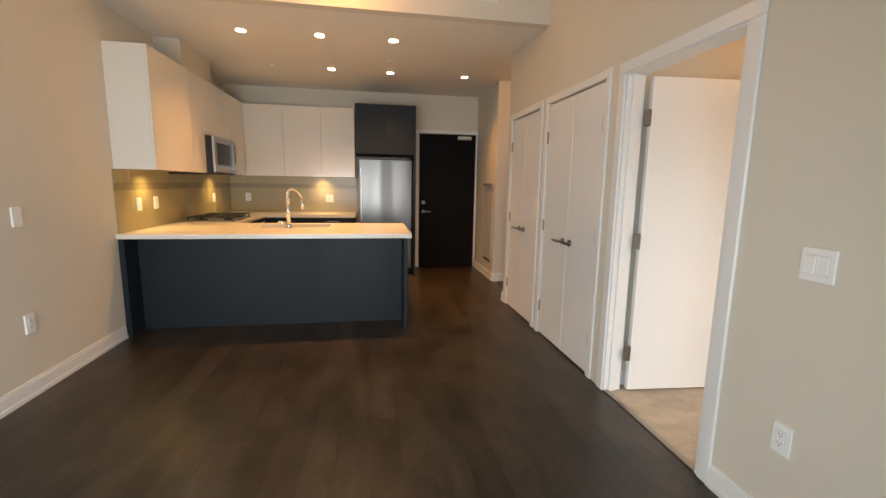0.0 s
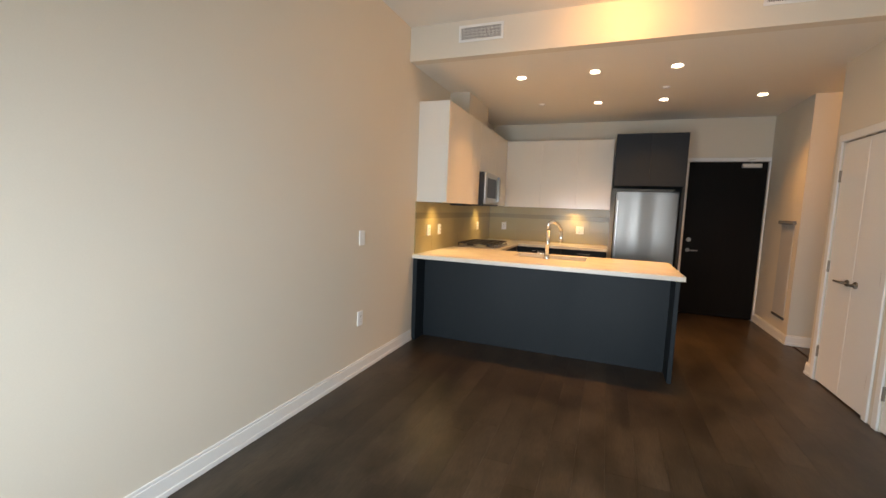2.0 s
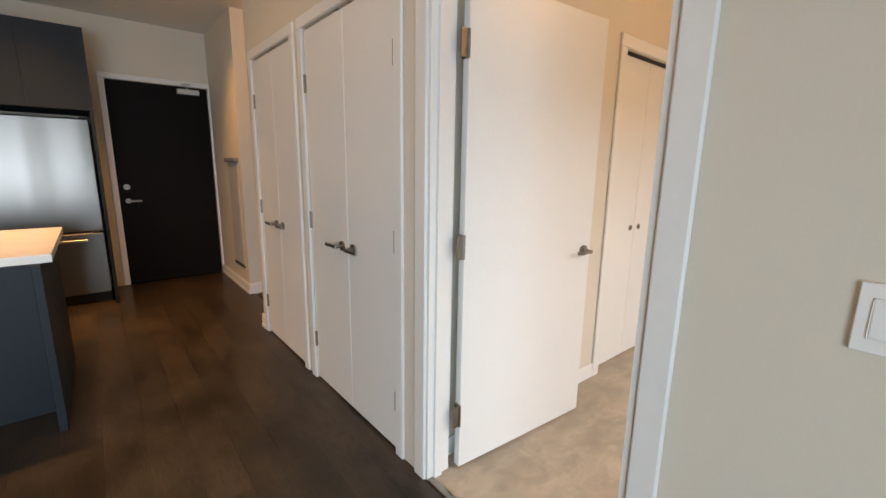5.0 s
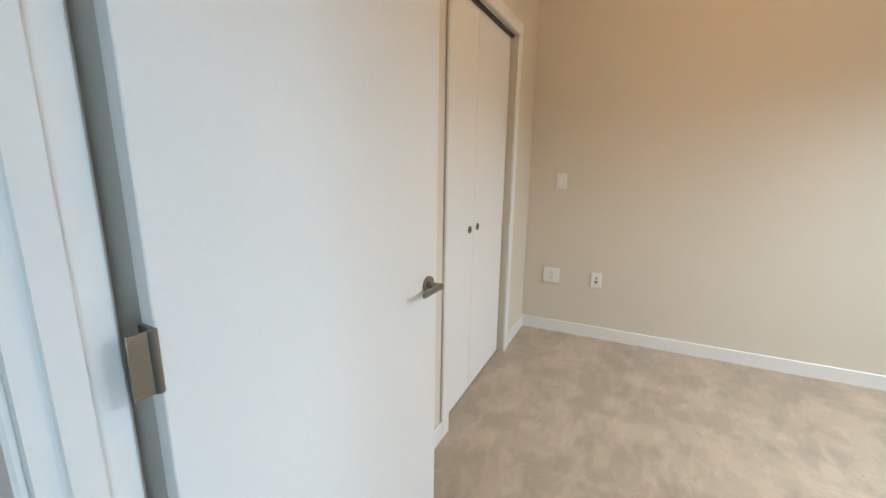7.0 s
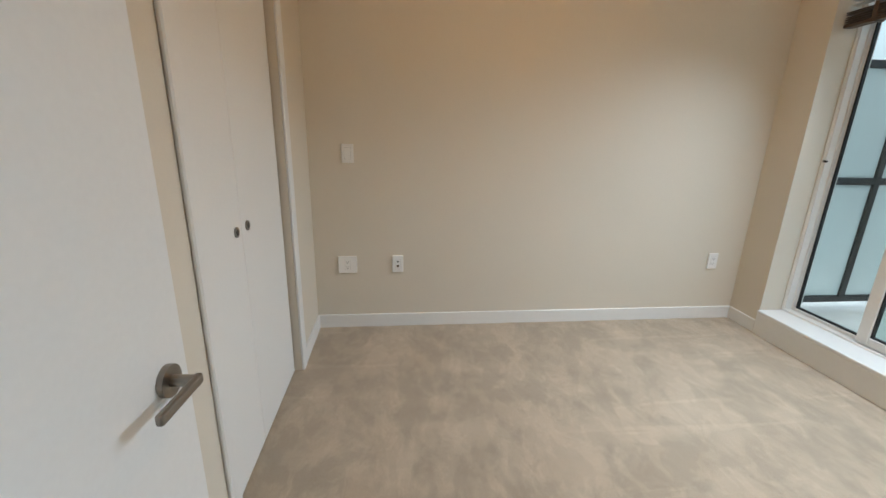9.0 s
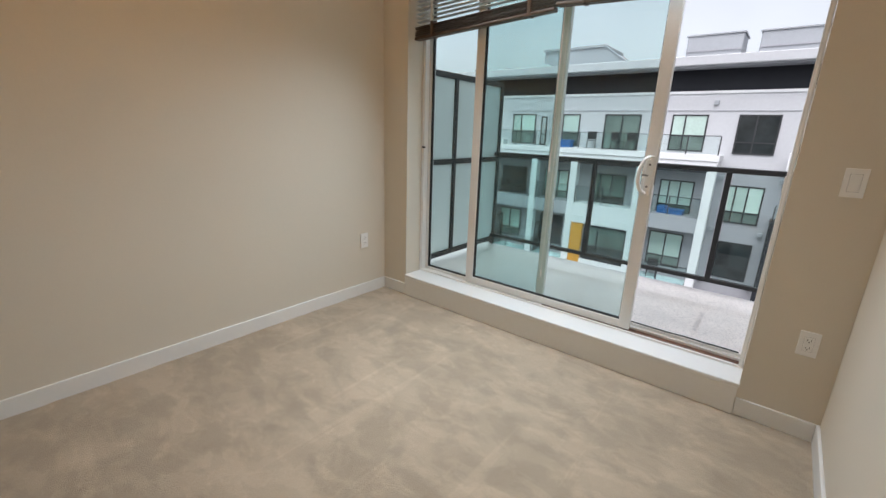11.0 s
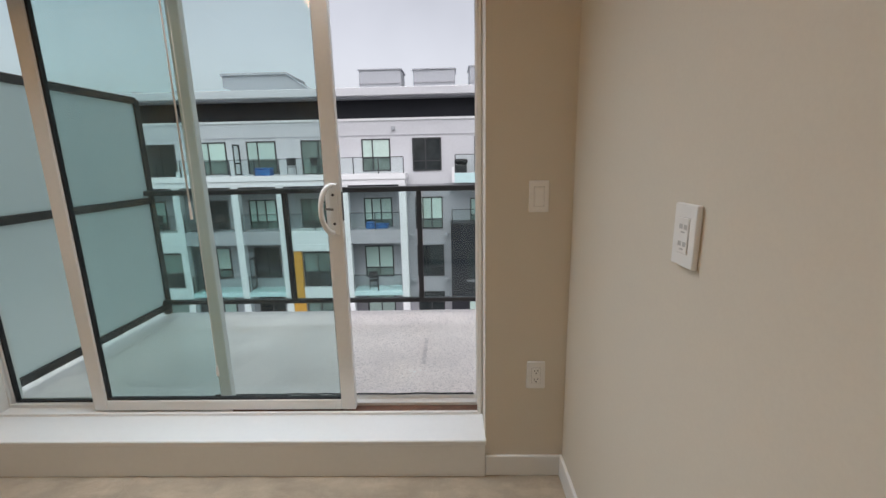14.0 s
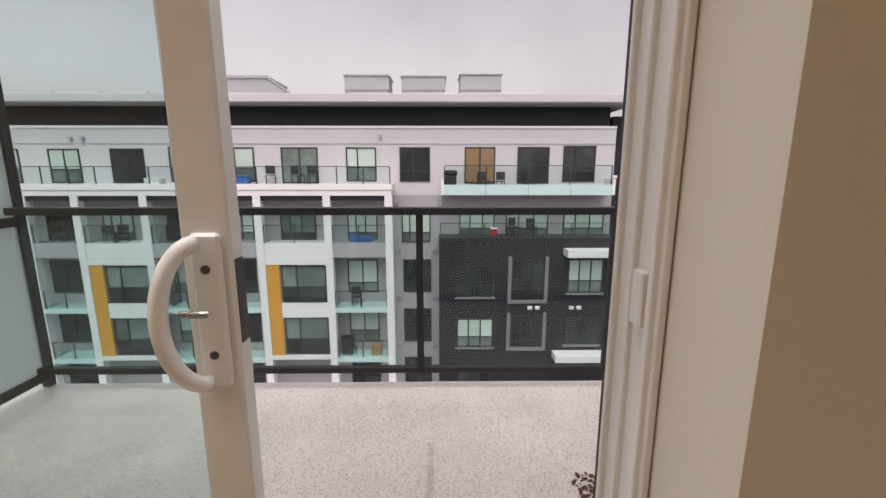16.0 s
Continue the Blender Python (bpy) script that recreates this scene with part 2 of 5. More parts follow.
speckle(CONC)
STUCCO = mat("pale_render", (0.54, 0.545, 0.565), 0.8, vary=0.05, scale=0.6, fine=8, bump=0.05)
WHITEP = mat("white_panel", (0.74, 0.745, 0.755), 0.6, vary=0.04, scale=0.6, fine=8, bump=0.03)
DARKP = mat("charcoal_panel", (0.022, 0.0235, 0.029), 0.75, spec=0.3, vary=0.06, scale=0.8, fine=3, bump=0.0)
MIDP = mat("mid_grey_panel", (0.36, 0.36, 0.385), 0.7, vary=0.06, scale=0.6, fine=8, bump=0.04)
REVEAL = mat("dark_grey_reveal", (0.20, 0.205, 0.215), 0.7, vary=0.06, scale=0.6, fine=8, bump=0.0)
ORANGE = mat("orange_panel", (0.62, 0.30, 0.045), 0.55, vary=0.10, scale=1, fine=10, bump=0.04)
ROOFM = mat("grey_roof_metal", (0.36, 0.375, 0.40), 0.5, vary=0.06, scale=0.6, fine=8, bump=0.05)
FARFR = mat("dark_window_frame", (0.030, 0.031, 0.034), 0.5, vary=0.1, bump=0.0)
ROAD = mat("courtyard_paving", (0.20, 0.20, 0.20), 0.8, vary=0.2, scale=0.5, fine=6, bump=0.1)
BROWN = mat("rusty_track", (0.16, 0.075, 0.045), 0.6, vary=0.4, scale=20, fine=120, bump=0.2)
FRIDGEBLK = mat("fridge_side", (0.03, 0.03, 0.032), 0.5, bump=0.1)
BULB = glow_mat("warm_led", (1.0, 0.86, 0.66), 14)
GLASS = glass_mat("window_glass", (0.845, 0.922, 0.915))
RAILGL = glass_mat("balustrade_glass", (0.86, 0.93, 0.92))
FARGL = glass_mat("far_balustrade_glass", (0.93, 0.965, 0.96), 0.0, 0.02)
FROST = frosted_mat("frosted_glass", (0.77, 0.82, 0.81), 0.30)
FARMID = mat("far_pane_grey_shade", (0.14, 0.185, 0.17), 0.12, vary=0.35, scale=1.1, fine=2.5, bump=0.0, coat=0.3, spec=0.35, random_piece=0.3)
FARGREEN = mat("far_pane_with_green_shade", (0.48, 0.61, 0.555), 0.12, vary=0.10, scale=1, fine=8, bump=0.0, coat=0.6, random_piece=0.12)
FARDARK = mat("far_pane_dark_room", (0.035, 0.042, 0.044), 0.10, vary=0.5, scale=1.1, fine=2.5, bump=0.0, coat=0.25, spec=0.3, random_piece=0.4)
FARTAN = mat("far_pane_tan_shade", (0.27, 0.18, 0.10), 0.15, vary=0.15, scale=1, fine=8, bump=0.0, coat=0.6)
SLABGL = mat("turquoise_slab_glass", (0.50, 0.69, 0.70), 0.2, vary=0.05, bump=0.0, coat=0.4)


def carpet_mat():
    """Cut pile: torn-edged patches of nap lying this way and that, a few long brushed tracks, and a fine grain."""
    m = mat("beige_carpet", (0.455, 0.372, 0.278), 0.95, vary=0.14, scale=6, fine=300, bump=0.7, dist=0.006, spec=0.12)
    n, l = m.node_tree.nodes, m.node_tree.links
    b = n["Principled BSDF"]
    b.inputs["Sheen Weight"].default_value = 0.15
    tc = n.new("ShaderNodeTexCoord")
    value = None
    # turn, stretch, scale, distortion, detail, ramp start, ramp end, darkest, lightest
    for turn, sx, sy, scale, twist, detail, f0, f1, lo, hi in (
            (0.5, 1.0, 1.4, 2.6, 0.35, 6, 0.465, 0.555, 0.915, 1.06),
            (1.3, 1.0, 2.0, 5.2, 0.5, 6, 0.49, 0.57, 0.97, 1.07),
            (0.25, 5.5, 0.32, 1.7, 0.25, 4, 0.60, 0.65, 1.0, 1.09)):
        mp, t, g = n.new("ShaderNodeMapping"), n.new("ShaderNodeTexNoise"), n.new("ShaderNodeMapRange")
        mp.inputs["Rotation"].default_value, mp.inputs["Scale"].default_value = (0, 0, turn), (sx, sy, 1.0)
        mp.inputs["Location"].default_value = (turn * 3.1, scale, 0)
        l.new(tc.outputs["Object"], mp.inputs["Vector"])
        for k, v in (("Scale", scale), ("Distortion", twist), ("Detail", detail), ("Roughness", 0.62)):
            t.inputs[k].default_value = v
        l.new(mp.outputs["Vector"], t.inputs["Vector"])
        for k, v in (("From Min", f0), ("From Max", f1), ("To Min", lo), ("To Max", hi)):
            g.inputs[k].default_value = v
        l.new(t.outputs["Fac"], g.inputs["Value"])
        if value is None:
            value = g.outputs["Result"]
        else:
            mul = n.new("ShaderNodeMath")
            mul.operation = "MULTIPLY"
            l.new(value, mul.inputs[0])
            l.new(g.outputs["Result"], mul.inputs[1])
            value = mul.outputs["Value"]
    vm = n.new("ShaderNodeVectorMath")
    vm.operation = "MULTIPLY"
    l.new(b.inputs["Base Color"].links[0].from_socket, vm.inputs[0])
    l.new(value, vm.inputs[1])
    l.new(vm.outputs["Vector"], b.inputs["Base Color"])
    return m


CARPET = carpet_mat()


# ---- building helpers ----
def world_of(ob):
    m = ob.matrix_basis.copy()
    if ob.parent:
        m = world_of(ob.parent) @ ob.matrix_parent_inverse @ m
    return m


def mesh_of(name, bm, material, smooth=False):
    me = bpy.data.meshes.new(name)
    bm.to_mesh(me)
    bm.free()
    me.materials.append(material)
    if smooth:
        me.polygons.foreach_set("use_smooth", [True] * len(me.polygons))
    return me


def thing(name, at, label="", category="", group="", kind=""):
    ob = new(name)
    ob.empty_display_size = 0.1
    ob.matrix_basis = Matrix.Translation(at)
    return tagged(ob, label, category, group, kind)


def part(name, bm, material, parent, label="", smooth=False):
    ob = new(name, mesh_of(name, bm, material, smooth))
    ob.parent = parent
    ob.matrix_parent_inverse = world_of(parent).inverted()
    return tagged(ob, label)


def solid(name, bm, material, label="", category="", kind="structure", smooth=False, group=""):
    return tagged(new(name, mesh_of(name, bm, material, smooth)), label, category, group, kind)


def add_box(bm, x0, x1, y0, y1, z0, z1, bevel=0.0, segments=1):
    x0, x1, y0, y1, z0, z1 = min(x0, x1), max(x0, x1), min(y0, y1), max(y0, y1), min(z0, z1), max(z0, z1)
    new_bm = bmesh.new() if bevel else bm
    vs = [new_bm.verts.new((x, y, z)) for x in (x0, x1) for y in (y0, y1) for z in (z0, z1)]
    for f in ((0, 1, 3, 2), (4, 6, 7, 5), (0, 4, 5, 1), (2, 3, 7, 6), (0, 2, 6, 4), (1, 5, 7, 3)):
        new_bm.faces.new([vs[i] for i in f])
    if bevel:
        bmesh.ops.bevel(new_bm, geom=new_bm.edges[:], offset=bevel, segments=segments, affect="EDGES", profile=0.5)
        me = bpy.data.meshes.new("temp")
        new_bm.to_mesh(me)
        new_bm.free()
        bm.from_mesh(me)
        bpy.data.meshes.remove(me)
    return bm


def box(*a, bevel=0.0, segments=1):
    return add_box(bmesh.new(), *a, bevel=bevel, segments=segments)


def add_cyl(bm, at, radius, length, axis="z", segments=20, radius2=None):
    turn = {"z": Matrix(), "x": Matrix.Rotation(radians(90), 4, "Y"), "y": Matrix.Rotation(radians(-90), 4, "X")}[axis]
    m = Matrix.Translation(at) @ turn @ Matrix.Translation((0, 0, length / 2))
    bmesh.ops.create_cone(bm, cap_ends=True, segments=segments, radius1=radius, radius2=radius if radius2 is None else radius2, depth=length, matrix=m)
    return bm


def cyl(*a, **k):
    return add_cyl(bmesh.new(), *a, **k)


def tube(points, radius, segments=10):
    """A round bar along points."""
    bm, rings, pts = bmesh.new(), [], [Vector(p) for p in points]
    up = Vector((0.13, 0.31, 0.94)).normalized()
    for i, p in enumerate(pts):
        d = (pts[min(i + 1, len(pts) - 1)] - pts[max(i - 1, 0)]).normalized()
        a = d.cross(up).normalized()
        b = d.cross(a)
        rings.append([bm.verts.new(p + radius * (a * math.cos(q) + b * math.sin(q))) for q in [2 * math.pi * k / segments for k in range(segments)]])
    for r, s in zip(rings, rings[1:]):
        for k in range(segments):
            bm.faces.new((r[k], r[(k + 1) % segments], s[(k + 1) % segments], s[k]))
    bm.faces.new(rings[0][::-1])
    bm.faces.new(rings[-1])
    bmesh.ops.recalc_face_normals(bm, faces=bm.faces[:])
    return bm


def wall(name, axis, f0, f1, a0, a1, z0, z1, openings=(), material=None, label=""):
    """A wall between the planes f0 and f1 of one axis ('x' or 'y'), from a0 to a1 along the other, with openings (b0, b1, w0, w1)."""
    bm = bmesh.new()

    def piece(b0, b1, w0, w1):
        if b1 - b0 > 1e-4 and w1 - w0 > 1e-4:
            add_box(bm, *((f0, f1, b0, b1) if axis == "x" else (b0, b1, f0, f1)), w0, w1)
    at = a0
    for b0, b1, w0, w1 in sorted(openings):
        piece(at, b0, z0, z1)
        piece(b0, b1, z0, w0)
        piece(b0, b1, w1, z1)
        at = b1
    piece(at, a1, z0, z1)
    return solid(name, bm, material or PAINT, label or "smooth off-white painted plaster wall", "wall")

# ---- structure: sizes in metres ----
XL, XR, XB, XE = -3.682, 0.0, 0.115, 2.978      # living left wall, dividing wall's two faces, bedroom far wall
YS, YK, YN, YC = 0.063, 4.286, 7.45, 3.098      # window wall, kitchen bulkhead, entry wall, bedroom closet wall
ZL, ZK, ZB = 3.09, 2.778, 2.78                  # ceilings of living room, kitchen, bedroom

solid("floor", box(XL - 0.2, 1.9, YS - 0.3, YN + 0.2, -0.2, -0.016), GAP, "dark subfloor under the hardwood boards", "floor")
bm = bmesh.new()
gx, gy = 58, 62
grid = [[bm.verts.new((XB - 0.09 + (XE - XB + 0.09) * i / gx, YS + (YC - YS + 0.09) * j / gy,
                       0.004 + 0.0045 * noise.noise((i * 0.55, j * 0.55, 3.1)))) for j in range(gy + 1)] for i in range(gx + 1)]
for i in range(gx):
    for j in range(gy):
        bm.faces.new((grid[i][j], grid[i + 1][j], grid[i + 1][j + 1], grid[i][j + 1]))
solid("floor_carpet", bm, CARPET, "beige cut-pile carpet with vacuum and foot marks", "carpet", smooth=True)
solid("floor_slab", box(XB + 0.0, XE + 0.2, YS - 0.3, YC + 0.9, -0.2, -0.02), CONC, "concrete slab under the carpet", "floor")

wall("wall_west", "x", XL - 0.2, XL, YS - 0.3, YN + 0.2, -0.2, ZL + 0.1)
wall("wall_north", "y", YN, YN + 0.2, XL, 1.9, -0.2, ZL, [(-0.79, 0.145, -0.2, 2.185)])
wall("wall_divider", "x", XR, XB, YS, 5.29, -0.02, ZL, [(2.175, 3.035, -0.02, 2.075), (3.255, 4.185, -0.02, 2.09), (4.37, 5.15, -0.02, 2.09)])
wall("wall_hall", "x", 0.165, 0.285, 6.312, YN, -0.02, ZK)
wall("wall_passage_north", "y", 6.312, 6.43, 0.285, 1.8, -0.02, ZK)
wall("wall_passage_east", "x", 1.7, 1.8, 4.0, 6.312, -0.02, ZK)
wall("wall_passage_south", "y", 5.17, 5.29, XB, 1.7, -0.02, ZK)
wall("wall_closet_back", "x", 0.78, 0.86, 3.3, 5.17, -0.02, ZK)
wall("wall_south_living", "y", YS - 0.3, YS, XL, XR + 0.05, -0.2, ZL, [(-3.50, -1.20, 0.17, 2.55)])
wall("wall_south_bedroom", "y", YS - 0.3, YS, XR + 0.05, XE, -0.2, ZL, [(0.435, 2.726, 0.155, 2.45)])
wall("wall_east", "x", XE, XE + 0.2, YS - 0.3, YC + 0.9, -0.2, ZL)
wall("wall_bedroom_closet", "y", YC, YC + 0.11, XB, XE, -0.02, ZB, [(1.49, 2.446, -0.02, 2.045)])
wall("wall_bedroom_closet_back", "y", YC + 0.75, YC + 0.85, 0.86, XE, -0.02, ZB)
wall("wall_outside_top", "y", YS - 0.3, YS - 0.05, XL, XE + 0.2, ZL, 3.6, material=STUCCO)

solid("ceiling_living", box(XL, XR, YS, YK, ZL, ZL + 0.1), CEIL, "off-white painted living room ceiling", "ceiling")
solid("ceiling_kitchen", box(XL, 1.9, YK + 0.1, YN, ZK, ZK + 0.1), CEIL, "off-white lowered kitchen ceiling", "ceiling")
solid("ceiling_bedroom", box(XB, XE, YS, YC + 0.8, ZB, ZB + 0.1), CEIL, "off-white bedroom ceiling", "ceiling")
solid("roof", box(XL - 0.2, XE + 0.2, YS - 0.3, YN + 0.2, 3.6, 3.8), CONC, "concrete slab of the storey above", "roof")
solid("wall_soffit", box(XL, -3.44, 5.40, 6.22, 2.472, ZK), PAINT, "boxed-in duct above the wall cabinets", "soffit")
# unseen board added to stop sky light showing under the entry door
solid("wall_entry_light_block", box(-1.2, 0.6, YN + 0.2, YN + 0.3, -0.2, 2.6), DARKP, "unseen dark board keeping sky light out behind the entry door", "wall")
solid("wall_bulkhead", box(XL, XR, YK, YK + 0.1, ZK - 0.0, ZL), PAINT, "off-white bulkhead above the kitchen", "bulkhead")


def baseboard(name, axis, f, sign, a0, a1, height=0.115, shoe=True):
    bm = bmesh.new()
    steps = [(0, 0.020, 0, 0.03), (0, 0.014, 0.03, height - 0.018), (0, 0.009, height - 0.018, height)] if shoe else [(0, 0.013, 0, height)]
    for d0, d1, z0, z1 in steps:
        p = (f + sign * d0, f + sign * d1)
        add_box(bm, *((p[0], p[1], a0, a1) if axis == "x" else (a0, a1, p[0], p[1])), z0, z1, bevel=0.0025)
    return solid(name, bm, TRIM, "white painted baseboard", "baseboard")


baseboard("baseboard_west", "x", XL, 1, YS, 4.47)
baseboard("baseboard_divider_south", "x", XR, -1, YS, 2.105)
baseboard("baseboard_divider_end", "y", 5.29, 1, 0.0, 1.7)
baseboard("baseboard_divider_tip", "x", XR, -1, 5.215, 5.31)
baseboard("baseboard_hall", "x", 0.165, -1, 6.292, YN)
baseboard("baseboard_hall_end", "y", 6.312, -1, 0.165, 1.7)
baseboard("baseboard_bedroom_east", "x", XE, -1, YS, YC, 0.095, False)
baseboard("baseboard_bedroom_south_1", "y", YS, 1, 2.727, XE - 0.013, 0.095, False)
baseboard("baseboard_bedroom_south_2", "y", YS, 1, XB + 0.013, 0.435, 0.095, False)
baseboard("baseboard_bedroom_west", "x", XB, 1, YS, 2.105, 0.095, False)
baseboard("baseboard_bedroom_closet_1", "y", YC, -1, XB + 0.05, 1.415, 0.095, False)
baseboard("baseboard_bedroom_closet_2", "y", YC, -1, 2.52, XE - 0.013, 0.095, False)


def casing(name, axis, f, sign, a0, a1, top, width=0.072, depth=0.016):
    """Door trim round an opening a0..a1 on the face f: two uprights and a head, with a raised outer edge."""
    root = thing(name, (f, (a0 + a1) / 2, 0) if axis == "x" else ((a0 + a1) / 2, f, 0), "white painted door casing", "door trim", kind="structure")
    for nm, b0, b1, z0, z1 in (("upright", a0 - width, a0, 0, top), ("upright", a1, a1 + width, 0, top), ("head", a0 - width, a1 + width, top, top + width)):
        bm = bmesh.new()
        lo, hi = f, f + sign * depth
        add_box(bm, *((lo, hi, b0, b1) if axis == "x" else (b0, b1, lo, hi)), z0, z1, bevel=0.005)
        part(nm, bm, TRIM, root)
    return root


casing("trim_bedroom_door", "x", XR, -1, 2.168, 3.030, 2.068)
casing("trim_bedroom_door_inside", "x", XB, 1, 2.175, 3.035, 2.075)
casing("trim_closet_1", "x", XR, -1, 3.255, 4.185, 2.09, 0.062)
casing("trim_closet_2", "x", XR, -1, 4.37, 5.15, 2.09, 0.062)
casing("trim_bedroom_closet", "y", YC, -1, 1.49, 2.446, 2.045)
casing("trim_entry", "y", YN, -1, -0.79, 0.145, 2.185, 0.055)
# jamb linings of the bedroom doorway with their stop
bm = bmesh.new()
add_box(bm, XR - 0.002, XB + 0.002, 3.02, 3.035, 0.0, 2.075)
add_box(bm, XR - 0.002, XB + 0.002, 2.175, 2.19, 0.0, 2.075)
add_box(bm, XR - 0.002, XB + 0.002, 2.19, 3.02, 2.06, 2.075)
for y0, y1 in ((3.008, 3.02), (2.19, 2.202)):
    add_box(bm, XR + 0.03, XR + 0.07, y0, y1, 0.0, 2.06)
solid("trim_bedroom_jamb", bm, TRIM, "white painted door jamb with stop", "door jamb")
solid("trim_threshold", box(XR - 0.004, XR + 0.03, 2.19, 3.02, -0.002, 0.009, bevel=0.003), NICKEL, "thin metal strip between hardwood and carpet", "threshold")


# ---- doors ----
def lever(parent, at, axis, sign, along, length=0.115):
    """A lever handle: round rose, neck and flat bar. It stands off along sign*axis; along: the way the bar points on the other axis."""
    x, y, z = at
    o = (lambda d, a, h: (x + sign * d, y + along * a, z + h)) if axis == "x" else (lambda d, a, h: (x + along * a, y + sign * d, z + h))
    h = part("handle", bmesh.new(), NICKEL, parent, "satin nickel lever handle")
    bm = bmesh.new()
    add_cyl(bm, o(0, 0, 0) if sign > 0 else o(0.010, 0, 0), 0.027, 0.010, axis, 24)
    add_cyl(bm, o(0.008, 0, 0) if sign > 0 else o(0.052, 0, 0), 0.010, 0.044, axis, 16)
    p, q = o(0.042, -0.012, -0.009), o(0.054, length, 0.009)
    add_box(bm, p[0], q[0], p[1], q[1], p[2], q[2], bevel=0.004, segments=2)
    bm.to_mesh(h.data)
    bm.free()
    return h


def hinge(parent, x0, x1, y0, y1, z, h=0.10):
    bm = box(x0, x1, y0, y1, z - h / 2, z + h / 2, bevel=0.002)
    return part("hinge", bm, NICKEL, parent, "satin nickel hinge")


def closet_pair(y0, y1, top):
    mid = (y0 + y1) / 2
    for k, (a, b) in enumerate(((y0 + 0.004, mid - 0.002), (mid + 0.002, y1 - 0.004))):
        d = thing("door_closet", (0.03, (a + b) / 2, 0.012), "white painted flush closet door, closed", "closet door", "closet doors along the hall")
        part("leaf", box(0.004, 0.038, a, b, 0.012, top - 0.012, bevel=0.002), DOORP, d)
        inner, way = (b - 0.06, -1) if k == 0 else (a + 0.06, 1)
        lever(d, (0.004, inner, 0.93), "x", -1, way, 0.11)
        edge = a if k == 0 else b
        for z in (0.27, 1.03, 1.80):
            hinge(d, -0.010, 0.006, edge - 0.014 if k == 0 else edge - 0.008, edge + 0.008 if k == 0 else edge + 0.014, z)
        part("ball_catch", box(0.006, 0.030, inner - 0.02, inner + 0.02, top - 0.011, top - 0.003), NICKEL, d)


closet_pair(3.255, 4.185, 2.09)
closet_pair(4.37, 5.15, 2.09)

# bedroom door: built along +x from its hinge, then swung open into the bedroom
bdoor = thing("door_bedroom", (0, 0, 0), "white painted flush bedroom door, swung wide open", "door")
part("leaf", box(0.0, 0.845, -0.036, 0.0, 0.018, 2.05, bevel=0.002), DOORP, bdoor)
lever(bdoor, (0.785, -0.036, 0.94), "y", -1, -1, 0.10)
lever(bdoor, (0.785, 0.0, 0.94), "y", 1, -1, 0.10)
for z in (0.277, 1.034, 1.804):
    bm = bmesh.new()
    add_box(bm, -0.006, 0.0, -0.034, -0.002, z - 0.05, z + 0.05)
    add_cyl(bm, (-0.006, -0.040, z - 0.05), 0.007, 0.10, "z", 12)
    add_box(bm, -0.040, -0.010, -0.041, -0.037, z - 0.05, z + 0.05)
    part("hinge", bm, NICKEL, bdoor, "satin nickel hinge")
part("latch_plate", box(0.8445, 0.8465, -0.030, -0.006, 0.92, 0.98), NICKEL, bdoor)
bdoor.matrix_basis = pose(0.150, 3.018, 0, 0, 0, -4.0)

# bedroom closet: two tall leaves with small round pulls
for a, b, k in ((1.494, 1.883, 1), (1.887, 2.425, -1)):
    d = thing("door_bedroom_closet", ((a + b) / 2, YC + 0.05, 0.015), "white painted bedroom closet door, closed", "closet door", "bedroom closet doors")
    part("leaf", box(a, b, YC + 0.035, YC + 0.068, 0.015, 2.03, bevel=0.002), DOORP, d)
    kx = b - 0.055 if k > 0 else a + 0.055
    pull = part("pull", cyl((kx, YC + 0.029, 0.96), 0.019, 0.006, "y", 24), NICKEL, d, "satin nickel cup pull")
    part("cup", cyl((kx, YC + 0.028, 0.96), 0.012, 0.002, "y", 20), SLOT, pull)
solid("trim_closet_track", box(1.49, 2.446, YC + 0.02, YC + 0.09, 2.032, 2.045), ALU, "dark metal head track of the closet doors", "track")
# black strip paints the shaded gap between the right leaf and its casing
solid("trim_closet_shadow_gap", box(2.427, 2.446, YC + 0.05, YC + 0.10, 0.0, 2.03), RUBBER, "dark strip standing in for the shadow gap beside the closet leaf", "door seal")

# entry door
ed = thing("door_entry", (-0.32, YN + 0.05, 0), "black-brown wood veneer entry door, closed", "entry door")
part("leaf", box(-0.785, 0.14, YN + 0.012, YN + 0.055, 0.008, 2.18, bevel=0.002), EBONY, ed)
lever(ed, (-0.715, YN + 0.012, 0.93), "y", -1, 1, 0.12)
bm = cyl((-0.715, YN - 0.008, 1.08), 0.030, 0.02, "y", 24)
add_box(bm, -0.72, -0.71, YN - 0.022, YN - 0.006, 1.06, 1.10, bevel=0.002)
part("deadbolt", bm, NICKEL, ed, "satin nickel deadbolt turn")
bm = box(-0.16, 0.06, YN - 0.045, YN + 0.012, 2.10, 2.155, bevel=0.006)
part("door_closer", bm, ALUS, ed, "silver door closer body")
part("closer_arm", tube([(-0.05, YN - 0.02, 2.16), (-0.13, YN - 0.15, 2.19), (-0.02, YN - 0.01, 2.215)], 0.008, 8), ALUS, ed, "folded closer arm")


